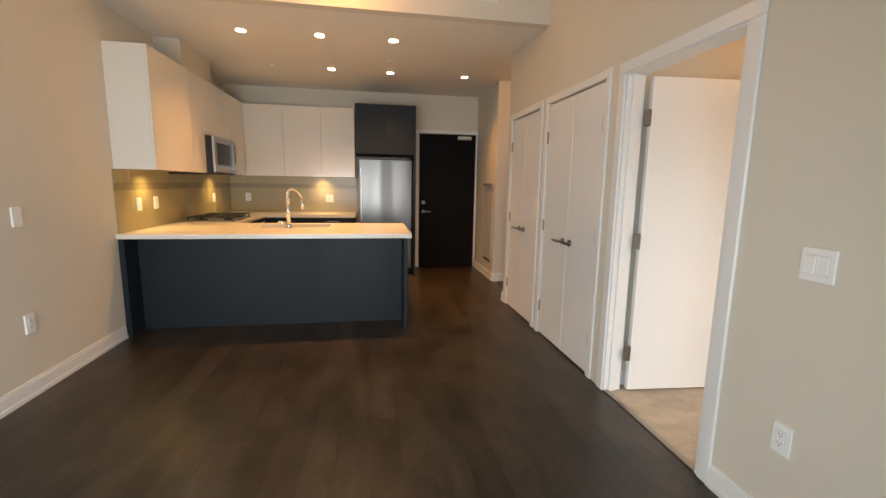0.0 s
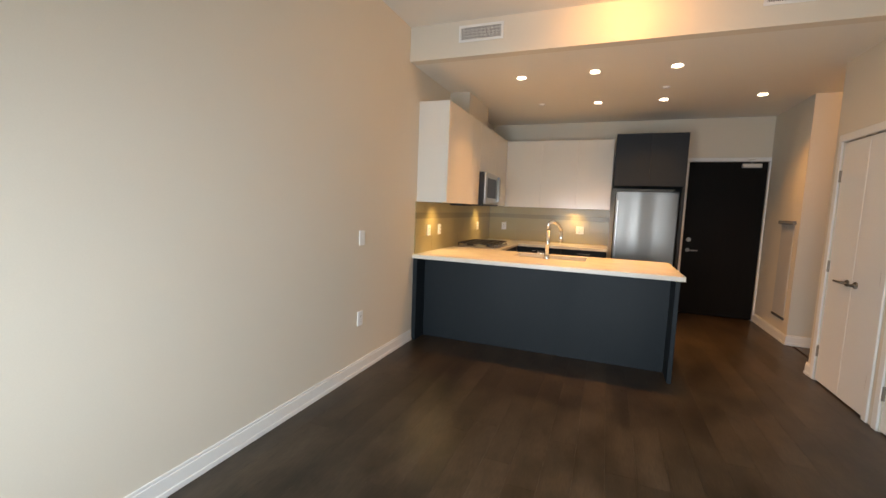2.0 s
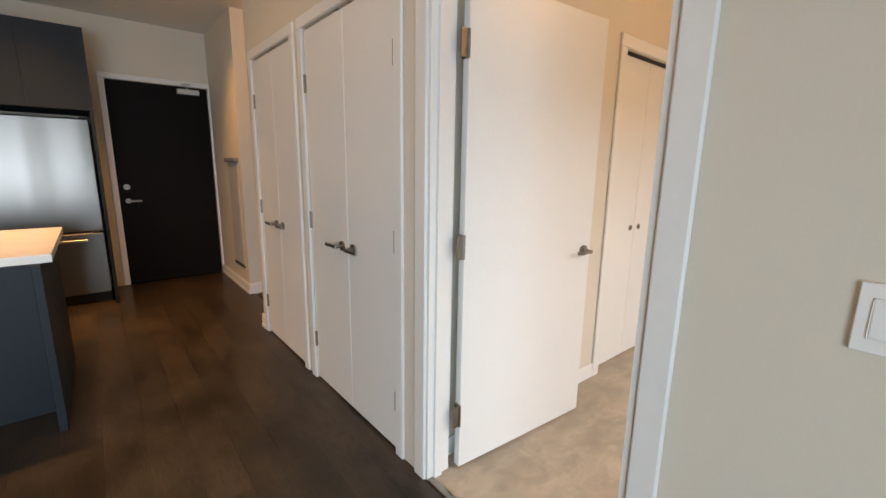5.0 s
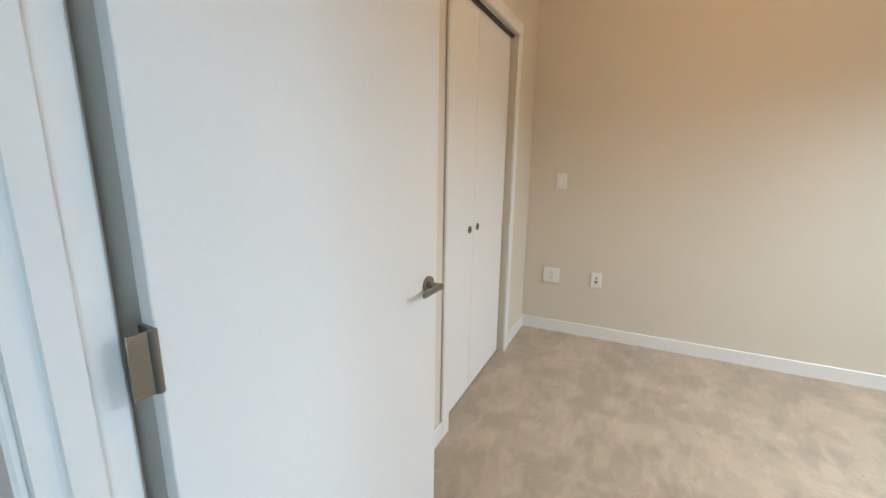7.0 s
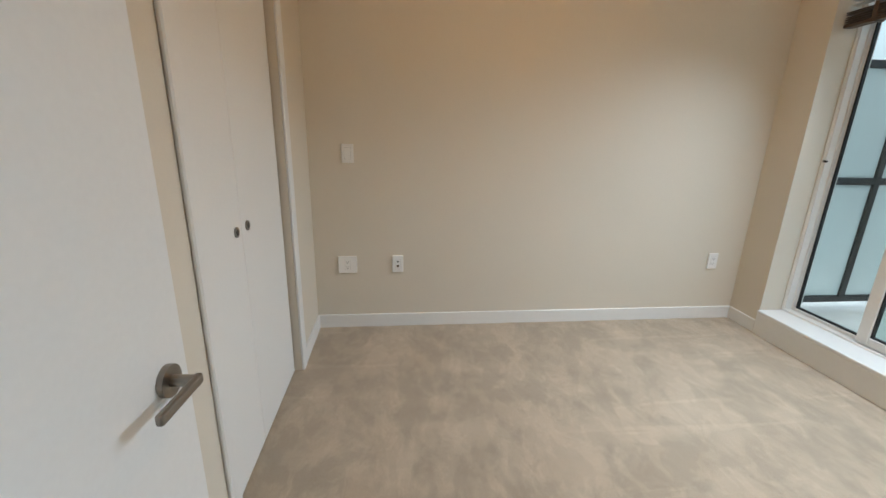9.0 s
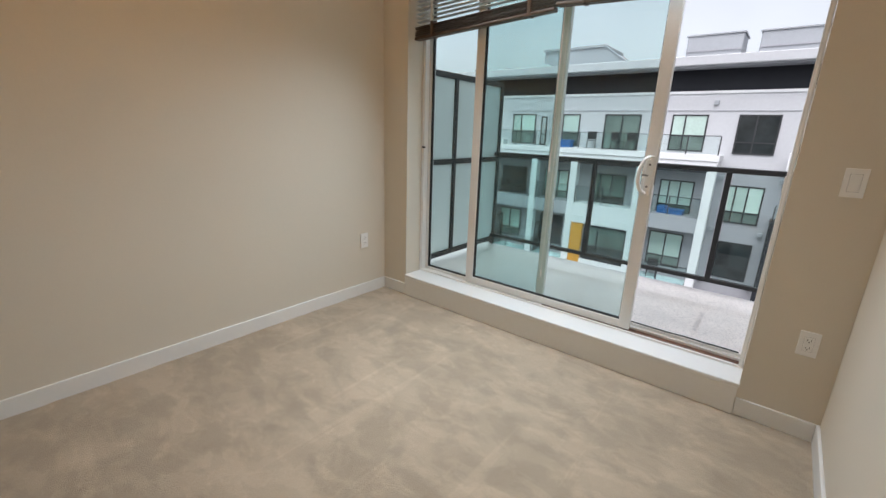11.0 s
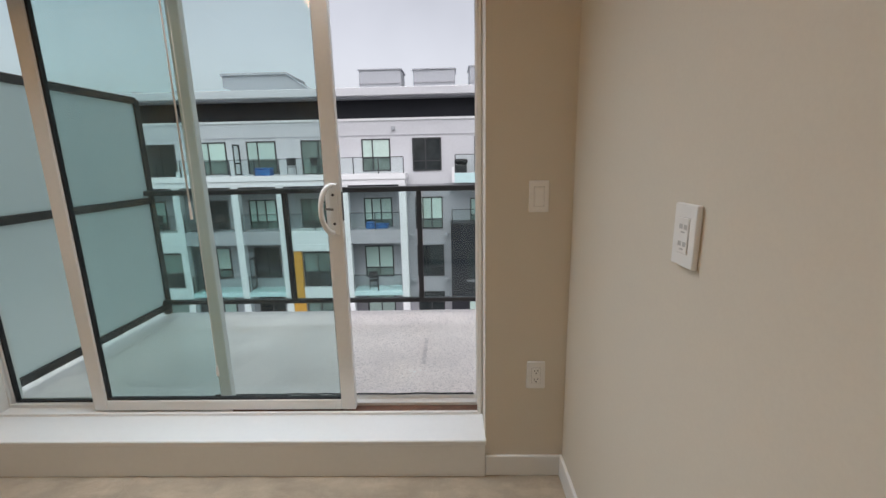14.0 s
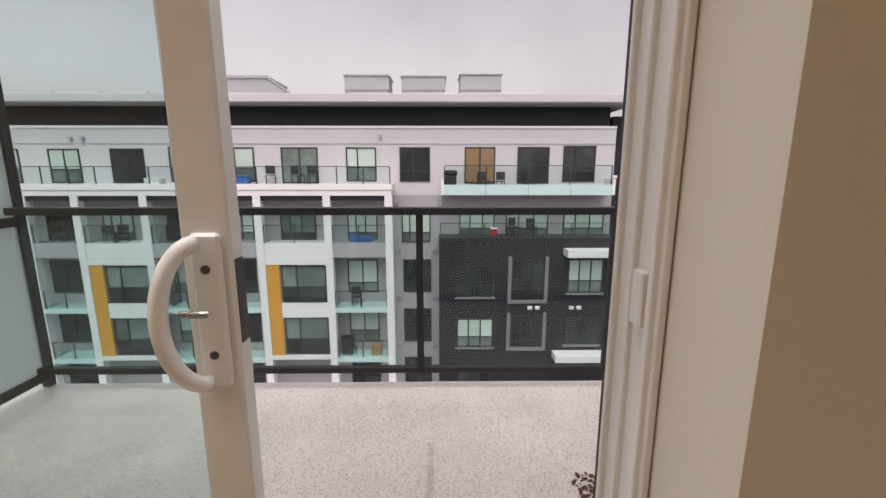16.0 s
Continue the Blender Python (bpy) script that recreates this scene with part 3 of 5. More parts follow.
# ---- kitchen ----
def cabinet(name, x0, x1, y0, y1, z0, z1, face, splits, body, front, label, bar=False, group=""):
    """A cabinet unit: body and doors on its face ('x+' or 'y-'), split at the given places."""
    c = thing(name, ((x0 + x1) / 2, (y0 + y1) / 2, z0), label, "cabinet", group)
    t = 0.019
    bx = (x0, x1 - t - 0.0004, y0, y1) if face == "x+" else (x0, x1, y0 + t + 0.0004, y1)
    part("body", box(*bx, z0, z1, bevel=0.0015), body, c)
    for a, b in zip(splits, splits[1:]):
        bb = (x1 - t, x1, a + 0.0004, b - 0.0004) if face == "x+" else (a + 0.0004, b - 0.0004, y0, y0 + t)
        d = part("door", box(*bb, z0 + 0.0005, z1 - 0.0005, bevel=0.0012), front, c)
        if bar:
            m = (a + b) / 2
            if face == "x+":
                part("handle", box(x1, x1 + 0.03, m - 0.08, m + 0.08, z1 - 0.06, z1 - 0.048, bevel=0.003), CHROME, d)
            else:
                part("handle", box(m - 0.09, m + 0.09, y0 - 0.03, y0 - 0.001, z1 - 0.06, z1 - 0.048, bevel=0.003), CHROME, d)
    return c


ZU0, ZU1 = 1.459, 2.468
UX = -3.352
cabinet("wall_cabinet", XL, UX, 4.53, 5.30, ZU0, ZU1, "x+", (4.53, 5.30), LAMIN, LAMIN, "glossy white wall cabinet above the counter", group="white wall cabinets")
cabinet("wall_cabinet", XL, UX, 5.3005, 5.655, ZU0, ZU1, "x+", (5.3005, 5.655), LAMIN, LAMIN, "glossy white wall cabinet beside the microwave", group="white wall cabinets")
cabinet("wall_cabinet", XL, UX, 5.659, 6.42, 1.875, ZU1, "x+", (5.659, 6.04, 6.42), LAMIN, LAMIN, "short glossy white wall cabinet above the microwave", group="white wall cabinets")
cabinet("wall_cabinet", XL, UX, 6.421, 7.119, ZU0, ZU1, "x+", (6.421, 7.119), LAMIN, LAMIN, "glossy white corner wall cabinet", group="white wall cabinets")
for a, b in ((-3.3515, -2.812), (-2.8115, -2.285), (-2.2845, -1.80)):
    cabinet("wall_cabinet", a, b, 7.12, YN, ZU0, ZU1, "y-", (a, b), LAMIN, LAMIN, "glossy white wall cabinet on the back wall", group="white wall cabinets")
cabinet("fridge_cabinet", -1.776, -0.918, 6.75, YN, 1.79, 2.478, "y-", (-1.776, -1.347, -0.918), GREYW, GREYW, "grey woodgrain cabinet above the fridge")
tagged(solid("gable_panel", box(-0.945, -0.918, 6.75, YN, 0, 1.788, bevel=0.0015), GREYW, kind=""), "grey woodgrain side panel beside the fridge", "panel")

ZC0, ZC1 = 0.872, 0.912
cabinet("base_cabinet", XL, -3.07, 5.56, 6.80, 0.1, ZC0 - 0.002, "x+", (5.56, 5.68, 6.44, 6.80), GREYW, GREYW, "dark grey base cabinet under the cooktop", True)
cabinet("base_cabinet", -3.06, -2.42, 6.84, YN, 0.1, ZC0 - 0.002, "y-", (-3.06, -2.42), GREYW, GREYW, "dark grey base cabinet on the back wall", True)
cabinet("base_cabinet", -2.416, -1.80, 6.84, YN, 0.1, ZC0 - 0.002, "y-", (-2.416, -1.80), GREYW, GREYW, "dark grey base cabinet beside the fridge", True)
solid("trim_toe_kick_back", box(-3.06, -1.80, 6.90, YN, 0, 0.098), BLACK, "black toe kick under the base cabinets", "toe kick")
solid("trim_toe_kick_side", box(XL, -3.13, 5.56, 6.90, 0, 0.098), BLACK, "black toe kick under the base cabinets", "toe kick")

pen = thing("peninsula_cabinet", (-2.45, 5.0, 0), "slate blue-grey peninsula cabinet with recessed back panel", "peninsula")
part("back_panel", box(-3.632, -1.262, 4.69, 4.712, 0.07, ZC0 - 0.002), SLATE, pen)
part("kick_board", box(-3.632, -1.262, 4.70, 4.72, 0.0, 0.068), SLATE, pen)
part("end_panel", box(-1.26, -1.224, 4.44, 5.50, 0.0, ZC0 - 0.002, bevel=0.002), SLATE, pen)
part("end_panel", box(XL + 0.002, -3.634, 4.485, 5.50, 0.0, ZC0 - 0.002, bevel=0.002), SLATE, pen)
part("body", box(-3.632, -1.262, 4.73, 5.48, 0.10, 0.62), GREYW, pen)

# worktops with the sink's opening
ct = thing("worktop", (-2.4, 5.0, ZC0), "white quartz worktop of the peninsula", "worktop")
SX0, SX1, SY0, SY1 = -2.76, -2.00, 5.06, 5.44
bm = bmesh.new()
xs, yy = (XL + 0.001, SX0, SX1, -1.184), (4.47, SY0, SY1, 5.56)
net = [[[bm.verts.new((x, y, z)) for z in (ZC0, ZC1)] for y in yy] for x in xs]
for i in range(3):
    for j in range(3):
        if (i, j) != (1, 1):
            for k in (0, 1):
                bm.faces.new((net[i][j][k], net[i + 1][j][k], net[i + 1][j + 1][k], net[i][j + 1][k]))
rim = [(0, 0), (1, 0), (2, 0), (3, 0), (3, 1), (3, 2), (3, 3), (2, 3), (1, 3), (0, 3), (0, 2), (0, 1)]
for ring in (rim, [(1, 1), (2, 1), (2, 2), (1, 2)]):
    for (a, b), (c, d) in zip(ring, ring[1:] + ring[:1]):
        bm.faces.new((net[a][b][0], net[c][d][0], net[c][d][1], net[a][b][1]))
bmesh.ops.recalc_face_normals(bm, faces=bm.faces[:])
part("slab", bm, QUARTZ, ct)
part("front_edge", box(XL + 0.001, -1.182, 4.466, 4.470, ZC0, ZC1 - 0.002, bevel=0.0012), QUARTZ, ct)
ct2 = thing("worktop", (-3.37, 6.5, ZC0), "white quartz worktop along the back walls", "worktop")
part("slab", box(XL + 0.001, -3.045, 5.562, YN - 0.001, ZC0, ZC1, bevel=0.002), QUARTZ, ct2)
part("slab", box(-3.043, -1.79, 6.815, YN - 0.001, ZC0, ZC1, bevel=0.002), QUARTZ, ct2)

sink = thing("sink", ((SX0 + SX1) / 2, (SY0 + SY1) / 2, 0.70), "stainless steel double sink set in the worktop", "sink")
for a, b in ((SX0, (SX0 + SX1) / 2 - 0.012), ((SX0 + SX1) / 2 + 0.012, SX1)):
    bm = bmesh.new()
    add_box(bm, a, b, SY0, SY1, 0.69, 0.70)
    for c in ((a, a + 0.006, SY0, SY1), (b - 0.006, b, SY0, SY1), (a, b, SY0, SY0 + 0.006), (a, b, SY1 - 0.006, SY1)):
        add_box(bm, *c, 0.70, ZC0 + 0.002)
    bw = part("bowl", bm, STEEL, sink)
    part("drain", cyl(((a + b) / 2, (SY0 + SY1) / 2, 0.70), 0.04, 0.006), CHROME, bw)
part("divider", box((SX0 + SX1) / 2 - 0.012, (SX0 + SX1) / 2 + 0.012, SY0, SY1, 0.75, ZC0 + 0.004, bevel=0.004), STEEL, sink)

fa = thing("faucet", (-2.385, 5.0, ZC1), "chrome single-lever kitchen faucet on the worktop", "faucet")
fx, fy = -2.385, 5.0
part("base", cyl((fx, fy, ZC1), 0.030, 0.035, radius2=0.024), CHROME, fa)
part("column", cyl((fx, fy, ZC1 + 0.035), 0.021, 0.27), CHROME, fa, smooth=True)
pts = [(fx, fy, ZC1 + 0.30), (fx, fy, ZC1 + 0.355), (fx + 0.012, fy + 0.012, ZC1 + 0.385), (fx + 0.04, fy + 0.045, ZC1 + 0.392), (fx + 0.08, fy + 0.10, ZC1 + 0.365), (fx + 0.105, fy + 0.14, ZC1 + 0.325), (fx + 0.112, fy + 0.15, ZC1 + 0.28)]
part("spout", tube(pts, 0.016, 12), CHROME, fa, smooth=True)
end = Vector(pts[-1])
part("spray_head", tube([end + Vector((0, 0, 0.01)), end + Vector((0.002, 0.003, -0.06)), end + Vector((0.002, 0.003, -0.11))], 0.020, 12), CHROME, fa, smooth=True)
part("lever", tube([(fx - 0.015, fy, ZC1 + 0.05), (fx - 0.06, fy - 0.01, ZC1 + 0.055), (fx - 0.10, fy - 0.012, ZC1 + 0.065)], 0.013, 10), CHROME, fa, smooth=True)

# cooktop with burners and grates
ck = thing("cooktop", (-3.36, 6.05, ZC1), "black and steel gas cooktop with iron grates", "cooktop")
part("plate", box(-3.62, -3.09, 5.66, 6.42, ZC1 + 0.001, ZC1 + 0.012, bevel=0.003), STEEL, ck)
for bx, by in ((-3.49, 5.83), (-3.22, 5.83), (-3.49, 6.25), (-3.22, 6.25), (-3.36, 6.04)):
    b = part("burner", cyl((bx, by, ZC1 + 0.012), 0.048, 0.014, radius2=0.04), IRON, ck)
    part("cap", cyl((bx, by, ZC1 + 0.026), 0.034, 0.008), BLACK, b)
for y0, y1 in ((5.68, 5.92), (5.925, 6.155), (6.16, 6.40)):
    bm = bmesh.new()
    for yy in (y0 + 0.01, (y0 + y1) / 2, y1 - 0.01):
        add_box(bm, -3.61, -3.13, yy - 0.006, yy + 0.006, ZC1 + 0.042, ZC1 + 0.056, bevel=0.002)
    for xx in (-3.60, -3.49, -3.36, -3.23, -3.135):
        add_box(bm, xx - 0.006, xx + 0.006, y0, y1, ZC1 + 0.042, ZC1 + 0.056, bevel=0.002)
    for xx in (-3.60, -3.14):
        for yy in (y0 + 0.01, y1 - 0.01):
            add_box(bm, xx - 0.006, xx + 0.006, yy - 0.006, yy + 0.006, ZC1 + 0.012, ZC1 + 0.043)
    part("grate", bm, IRON, ck, "cast-iron grate")
for k in range(5):
    part("knob", cyl((-3.105, 5.80 + 0.12 * k, ZC1 + 0.012), 0.016, 0.022, radius2=0.013), STEEL, ck)

# microwave
mw = thing("microwave", (-3.5, 6.04, 1.45), "stainless over-the-range microwave under the cabinet", "microwave")
part("body", box(XL + 0.002, -3.29, 5.662, 6.417, 1.452, 1.868, bevel=0.003), BLACK, mw)
d = part("door", box(-3.289, -3.262, 5.664, 6.27, 1.47, 1.866, bevel=0.004), STEEL, mw)
part("window", box(-3.2625, -3.2595, 5.73, 6.16, 1.55, 1.80, bevel=0.001), BLACK, d, "dark glass window")
part("handle", box(-3.258, -3.222, 6.20, 6.225, 1.50, 1.84, bevel=0.006), STEEL, d)
part("control_panel", box(-3.289, -3.262, 6.274, 6.415, 1.47, 1.866, bevel=0.004), STEEL, mw)
part("display", box(-3.2625, -3.2595, 6.295, 6.395, 1.60, 1.82), BLACK, mw)
part("vent_strip", box(-3.60, -3.30, 5.70, 6.38, 1.447, 1.453), SLOT, mw)
hd = solid("hood_strip", box(-3.62, -3.42, 5.36, 5.62, 1.438, 1.457, bevel=0.003), BLACK, "black slim light bar under the wall cabinet", "light bar", kind="")

# fridge
fr = thing("fridge", (-1.35, 7.1, 0), "stainless steel bottom-freezer fridge", "fridge")
part("body", box(-1.735, -0.960, 6.925, YN - 0.02, 0.03, 1.715, bevel=0.004), FRIDGEBLK, fr)
up = part("upper_door", box(-1.735, -0.957, 6.865, 6.922, 0.695, 1.727, bevel=0.012, segments=3), FRIDGEST, fr)
lo = part("freezer_drawer", box(-1.735, -0.957, 6.865, 6.922, 0.10, 0.685, bevel=0.012, segments=3), FRIDGEST, fr)
part("handle", box(-1.715, -1.69, 6.812, 6.834, 0.82, 1.60, bevel=0.006), STEEL, up)
part("handle", box(-1.60, -1.09, 6.812, 6.834, 0.605, 0.632, bevel=0.006), STEEL, lo)
for x in (-1.60, -1.10):
    part("handle_post", box(x - 0.012, x + 0.012, 6.832, 6.866, 0.608, 0.629), STEEL, lo)
for z in (0.86, 1.56):
    part("handle_post", box(-1.714, -1.691, 6.832, 6.866, z - 0.012, z + 0.012), STEEL, up)
part("hinge_cap", box(-1.03, -0.965, 6.88, 6.96, 1.727, 1.742, bevel=0.003), BLACK, fr)
part("kick_grille", box(-1.72, -0.97, 6.90, 6.93, 0.012, 0.095), BLACK, fr)
for x in (-1.68, -1.00):
    part("foot", cyl((x, 6.95, 0), 0.018, 0.03), BLACK, fr)


# ---- plates, outlets, vents, lamps ----
BRASS = mat("dark_brass", (0.16, 0.11, 0.065), 0.4, 1.0, vary=0.1, bump=0.0)


def plate(name, axis, f, sign, a, z, w, h, kind, label, stub=0.004):
    """A wall plate centred at a, z on the face f; kind: outlet, rocker, coax, blank."""
    r = thing(name, (f, a, z - h / 2) if axis == "x" else (a, f, z - h / 2), label, name.replace("_", " "))

    def bx(d0, d1, a0, a1, z0, z1, bev=0.0):
        p, q = f + sign * d0, f + sign * d1
        return box(*((p, q, a + a0, a + a1) if axis == "x" else (a + a0, a + a1, p, q)), z + z0, z + z1, bevel=bev)
    part("cover_plate", bx(0, 0.0105, -w / 2, w / 2, -h / 2, h / 2, 0.002), PLATE, r)
    if kind == "outlet":
        face = part("socket", bx(0.010, 0.0128, -0.0170, 0.0170, -0.0335, 0.0335, 0.001), PLATE, r)
        part("seam", bx(0.0095, 0.0108, -0.0182, 0.0182, -0.0347, 0.0347), GREYPL, r)
        for dz in (-0.019, 0.017):
            for da, hh in ((-0.0065, 0.009), (0.0065, 0.007)):
                part("slot", bx(0.0126, 0.0133, da - 0.0012, da + 0.0012, dz, dz + hh), SLOT, face)
            part("slot", bx(0.0126, 0.0133, -0.0024, 0.0024, dz - 0.0085, dz - 0.0035), SLOT, face)
    elif kind == "data":
        face = part("insert", bx(0.010, 0.0125, -0.0170, 0.0170, -0.0335, 0.0335, 0.001), PLATE, r)
        part("seam", bx(0.0095, 0.0108, -0.0176, 0.0176, -0.0341, 0.0341), GREYPL, r)
        for dz in (-0.020, 0.012):
            for da in (-0.008, 0.008):
                part("port", bx(0.0122, 0.0130, da - 0.005, da + 0.005, dz, dz + 0.009), GREYPL, face)
            part("mark", bx(0.0122, 0.0130, -0.006, 0.006, dz - 0.007, dz - 0.004), GREYPL, face)
    elif kind == "rocker":
        n = max(1, round((w - 0.03) / 0.046))
        for i in range(n):
            o = (i - (n - 1) / 2) * 0.046
            part("rocker_frame", bx(0.0098, 0.0109, o - 0.019, o + 0.019, -0.036, 0.036), GREYPL, r)
            part("rocker", bx(0.0105, 0.0140, o - 0.0178, o + 0.0178, -0.0348, 0.0348, 0.003), PLATE, r)
    elif kind == "coax":
        face = part("insert", bx(0.010, 0.0125, -0.0170, 0.0170, -0.0335, 0.0335, 0.001), PLATE, r)
        part("seam", bx(0.0095, 0.0108, -0.0180, 0.0180, -0.0345, 0.0345), GREYPL, r)
        reach = 0.012 + stub
        part("connector", cyl((f if sign > 0 else f - reach, a, z - 0.012) if axis == "x" else (a, f if sign > 0 else f - reach, z - 0.012), 0.0052, reach, axis, 12), BRASS, face, "dark brass cable connector")
        part("collar", cyl((f + 0.012 if sign > 0 else f - 0.016, a, z - 0.012) if axis == "x" else (a, f + 0.012 if sign > 0 else f - 0.016, z - 0.012), 0.0085, 0.004, axis, 6), BRASS, face)
        part("port", bx(0.0123, 0.0134, -0.006, 0.006, 0.012, 0.023), SLOT, face)
    return r


OUT, SW = "white duplex outlet on the wall", "white rocker light switch on the wall"
plate("outlet", "x", XL, 1, 3.482, 0.467, 0.075, 0.12, "outlet", OUT)
plate("light_switch", "x", XL, 1, 3.49, 1.137, 0.075, 0.12, "blank", "blank white cover plate on the wall")
plate("outlet", "x", XR, -1, 1.80, 0.43, 0.075, 0.12, "outlet", OUT)
plate("light_switch", "x", XR, -1, 1.765, 1.118, 0.12, 0.12, "rocker", "white double rocker light switch on the wall")
for y in (4.85, 5.16, 6.74):
    plate("outlet", "x", XL + 0.009, 1, y, 1.15, 0.075, 0.12, "outlet", "white outlet on the tiled backsplash")
plate("outlet", "y", YN - 0.009, -1, -3.42, 1.14, 0.075, 0.12, "outlet", "white outlet on the tiled backsplash")
plate("outlet", "y", YN - 0.009, -1, -2.21, 1.13, 0.12, 0.12, "outlet", "wide white outlet plate on the tiled backsplash")
plate("outlet", "x", XE, -1, 2.886, 0.453, 0.12, 0.115, "outlet", "wide white outlet plate on the bedroom wall")
plate("outlet", "x", XE, -1, 2.558, 0.455, 0.072, 0.115, "coax", "white cable outlet on the bedroom wall")
plate("light_switch", "x", XE, -1, 2.86, 1.17, 0.072, 0.115, "rocker", "white rocker switch on the bedroom wall")
plate("outlet", "x", XE, -1, 0.289, 0.453, 0.072, 0.115, "outlet", OUT)
plate("light_switch", "y", YS, 1, 0.241, 1.175, 0.072, 0.115, "rocker", "white rocker switch beside the balcony door")
plate("outlet", "y", YS, 1, 0.234, 0.462, 0.072, 0.115, "outlet", OUT)
plate("outlet", "x", XB, 1, 1.358, 1.168, 0.075, 0.118, "coax", "white cable and phone plate with a protruding connector", 0.020)
plate("outlet", "x", XB, 1, 0.832, 1.167, 0.075, 0.118, "data", "white wall plate with grey ports at switch height")
plate("light_switch", "x", XB, 1, 2.024, 1.172, 0.076, 0.12, "rocker", "white rocker light switch beside the bedroom door")


def vent(x0, x1, z0, z1):
    v = thing("air_vent", ((x0 + x1) / 2, YK, z0), "white louvred air vent on the bulkhead", "vent", "bulkhead vents")
    bm = bmesh.new()
    e = 0.022
    for b in ((x0, x1, z0, z0 + e), (x0, x1, z1 - e, z1), (x0, x0 + e, z0 + e, z1 - e), (x1 - e, x1, z0 + e, z1 - e)):
        add_box(bm, b[0], b[1], YK - 0.010, YK, b[2], b[3], bevel=0.002)
    part("frame", bm, TRIM, v)
    part("backing", box(x0 + e, x1 - e, YK - 0.0030, YK - 0.0005, z0 + e, z1 - e), SLOT, v)
    n = 30
    for k in range(n):
        x = x0 + e + (x1 - x0 - 2 * e) * (k + 0.5) / n
        part("slat", box(x - 0.0022, x + 0.0022, YK - 0.008, YK - 0.003, z0 + e, z1 - e), TRIM, v)
    for k in range(3):
        z = z0 + e + (z1 - z0 - 2 * e) * (k + 1) / 4
        part("crossbar", box(x0 + e, x1 - e, YK - 0.0092, YK - 0.008, z - 0.0015, z + 0.0015), TRIM, v)


vent(-3.195, -2.782, 2.90, 3.045)
vent(-0.90, -0.48, 2.92, 3.06)

for px, py in POTS:
    p = thing("pot_light", (px, py, ZK), "round recessed ceiling light, lit warm", "ceiling light", "kitchen ceiling lights")
    bm = bmesh.new()
    bmesh.ops.create_cone(bm, cap_ends=False, segments=28, radius1=0.052, radius2=0.040, depth=0.012, matrix=Matrix.Translation((px, py, ZK - 0.006)))
    part("trim_ring", bm, TRIM, p)
    part("lens", cyl((px, py, ZK - 0.004), 0.043, 0.003, segments=28), BULB, p, "glowing lens")
for sx, sy in ((-2.71, 6.18), (-1.34, 5.70)):
    s = thing("sprinkler", (sx, sy, ZK - 0.03), "small white ceiling sprinkler cover", "sprinkler", "ceiling sprinklers")
    part("disc", cyl((sx, sy, ZK - 0.008), 0.042, 0.008, segments=24), TRIM, s)
    part("head", cyl((sx, sy, ZK - 0.018), 0.03, 0.010, segments=20), TRIM, s)
# the third fixture is made up to go with the passage's added fill
for lx, ly, lz in ((-1.80, 3.86, ZL), (1.6, 1.75, ZB), (0.9, 5.8, ZK)):
    f = thing("ceiling_lamp", (lx, ly, lz), "small round flush ceiling lamp, lit warm", "ceiling light")
    part("canopy", cyl((lx, ly, lz - 0.015), 0.08, 0.015, segments=28), NICKEL, f)
    part("bulb", cyl((lx, ly, lz - 0.03), 0.03, 0.015, segments=20), BULB, f)

# narrow grey panel on the hall wall: flush leaf, dark cap, slot near the floor
hp = thing("wall_panel", (0.165, 6.6, 0.25), "narrow pale grey flush panel with dark cap on the hall wall", "panel")
part("leaf", box(0.158, 0.1645, 6.44, 6.80, 0.29, 1.362, bevel=0.002), GREYPL, hp)
part("cap", box(0.13, 0.1645, 6.40, 6.84, 1.365, 1.405, bevel=0.004), REVEAL, hp, "dark grey cap")
part("slot", box(0.150, 0.1645, 6.43, 6.80, 0.255, 0.282, bevel=0.003), SLOT, hp, "dark slot near the floor")


# ---- bedroom window: sill box, frame, fixed and sliding panels ----
solid("window_sill_box", box(0.437, 2.720, YS - 0.28, YS + 0.020, 0.0, 0.152), TRIM, "white painted kerb under the balcony door", "window kerb")
solid("window_sill", box(0.432, 2.722, YS - 0.17, YS + 0.024, 0.153, 0.177, bevel=0.004), TRIM, "white painted sill board of the balcony door", "window sill")
FY0, FY1 = -0.235, -0.095
fz0, fz1 = 0.178, 2.45
wf = thing("window_bedroom", (1.57, -0.16, 0.178), "white vinyl sliding balcony door, partly open", "sliding door", kind="structure")
bm = bmesh.new()
add_box(bm, 2.712, 2.7255, FY0, FY1, fz0, fz1, bevel=0.003)
for y in (-0.165, -0.108):
    add_box(bm, 2.704, 2.714, y - 0.005, y + 0.005, fz0, fz1, bevel=0.002)
add_box(bm, 0.437, 0.449, FY0, FY1, fz0, fz1, bevel=0.002)
for y in (-0.222, -0.168, -0.108):
    add_box(bm, 0.447, 0.458, y - 0.006, y + 0.006, fz0, fz1, bevel=0.002)
add_box(bm, 0.450, 2.712, FY0, FY1, fz1 - 0.04, fz1)
part("outer_frame", bm, VINYL, wf)
part("seal", box(0.4495, 0.455, -0.243, -0.231, fz0, fz1), RUBBER, wf, "black brush seal")
bm = bmesh.new()
for y in (-0.225, -0.165):
    add_box(bm, 0.450, 2.712, y - 0.004, y + 0.004, fz0, fz0 + 0.020)
add_box(bm, 0.450, 2.712, FY0, FY1, fz0 - 0.001, fz0 + 0.003)
part("track", bm, VINYL, wf)
part("track_dirt", box(0.455, 1.60, -0.160, -0.122, fz0 + 0.003, fz0 + 0.006), BROWN, wf, "rust-brown dirt in the door track")
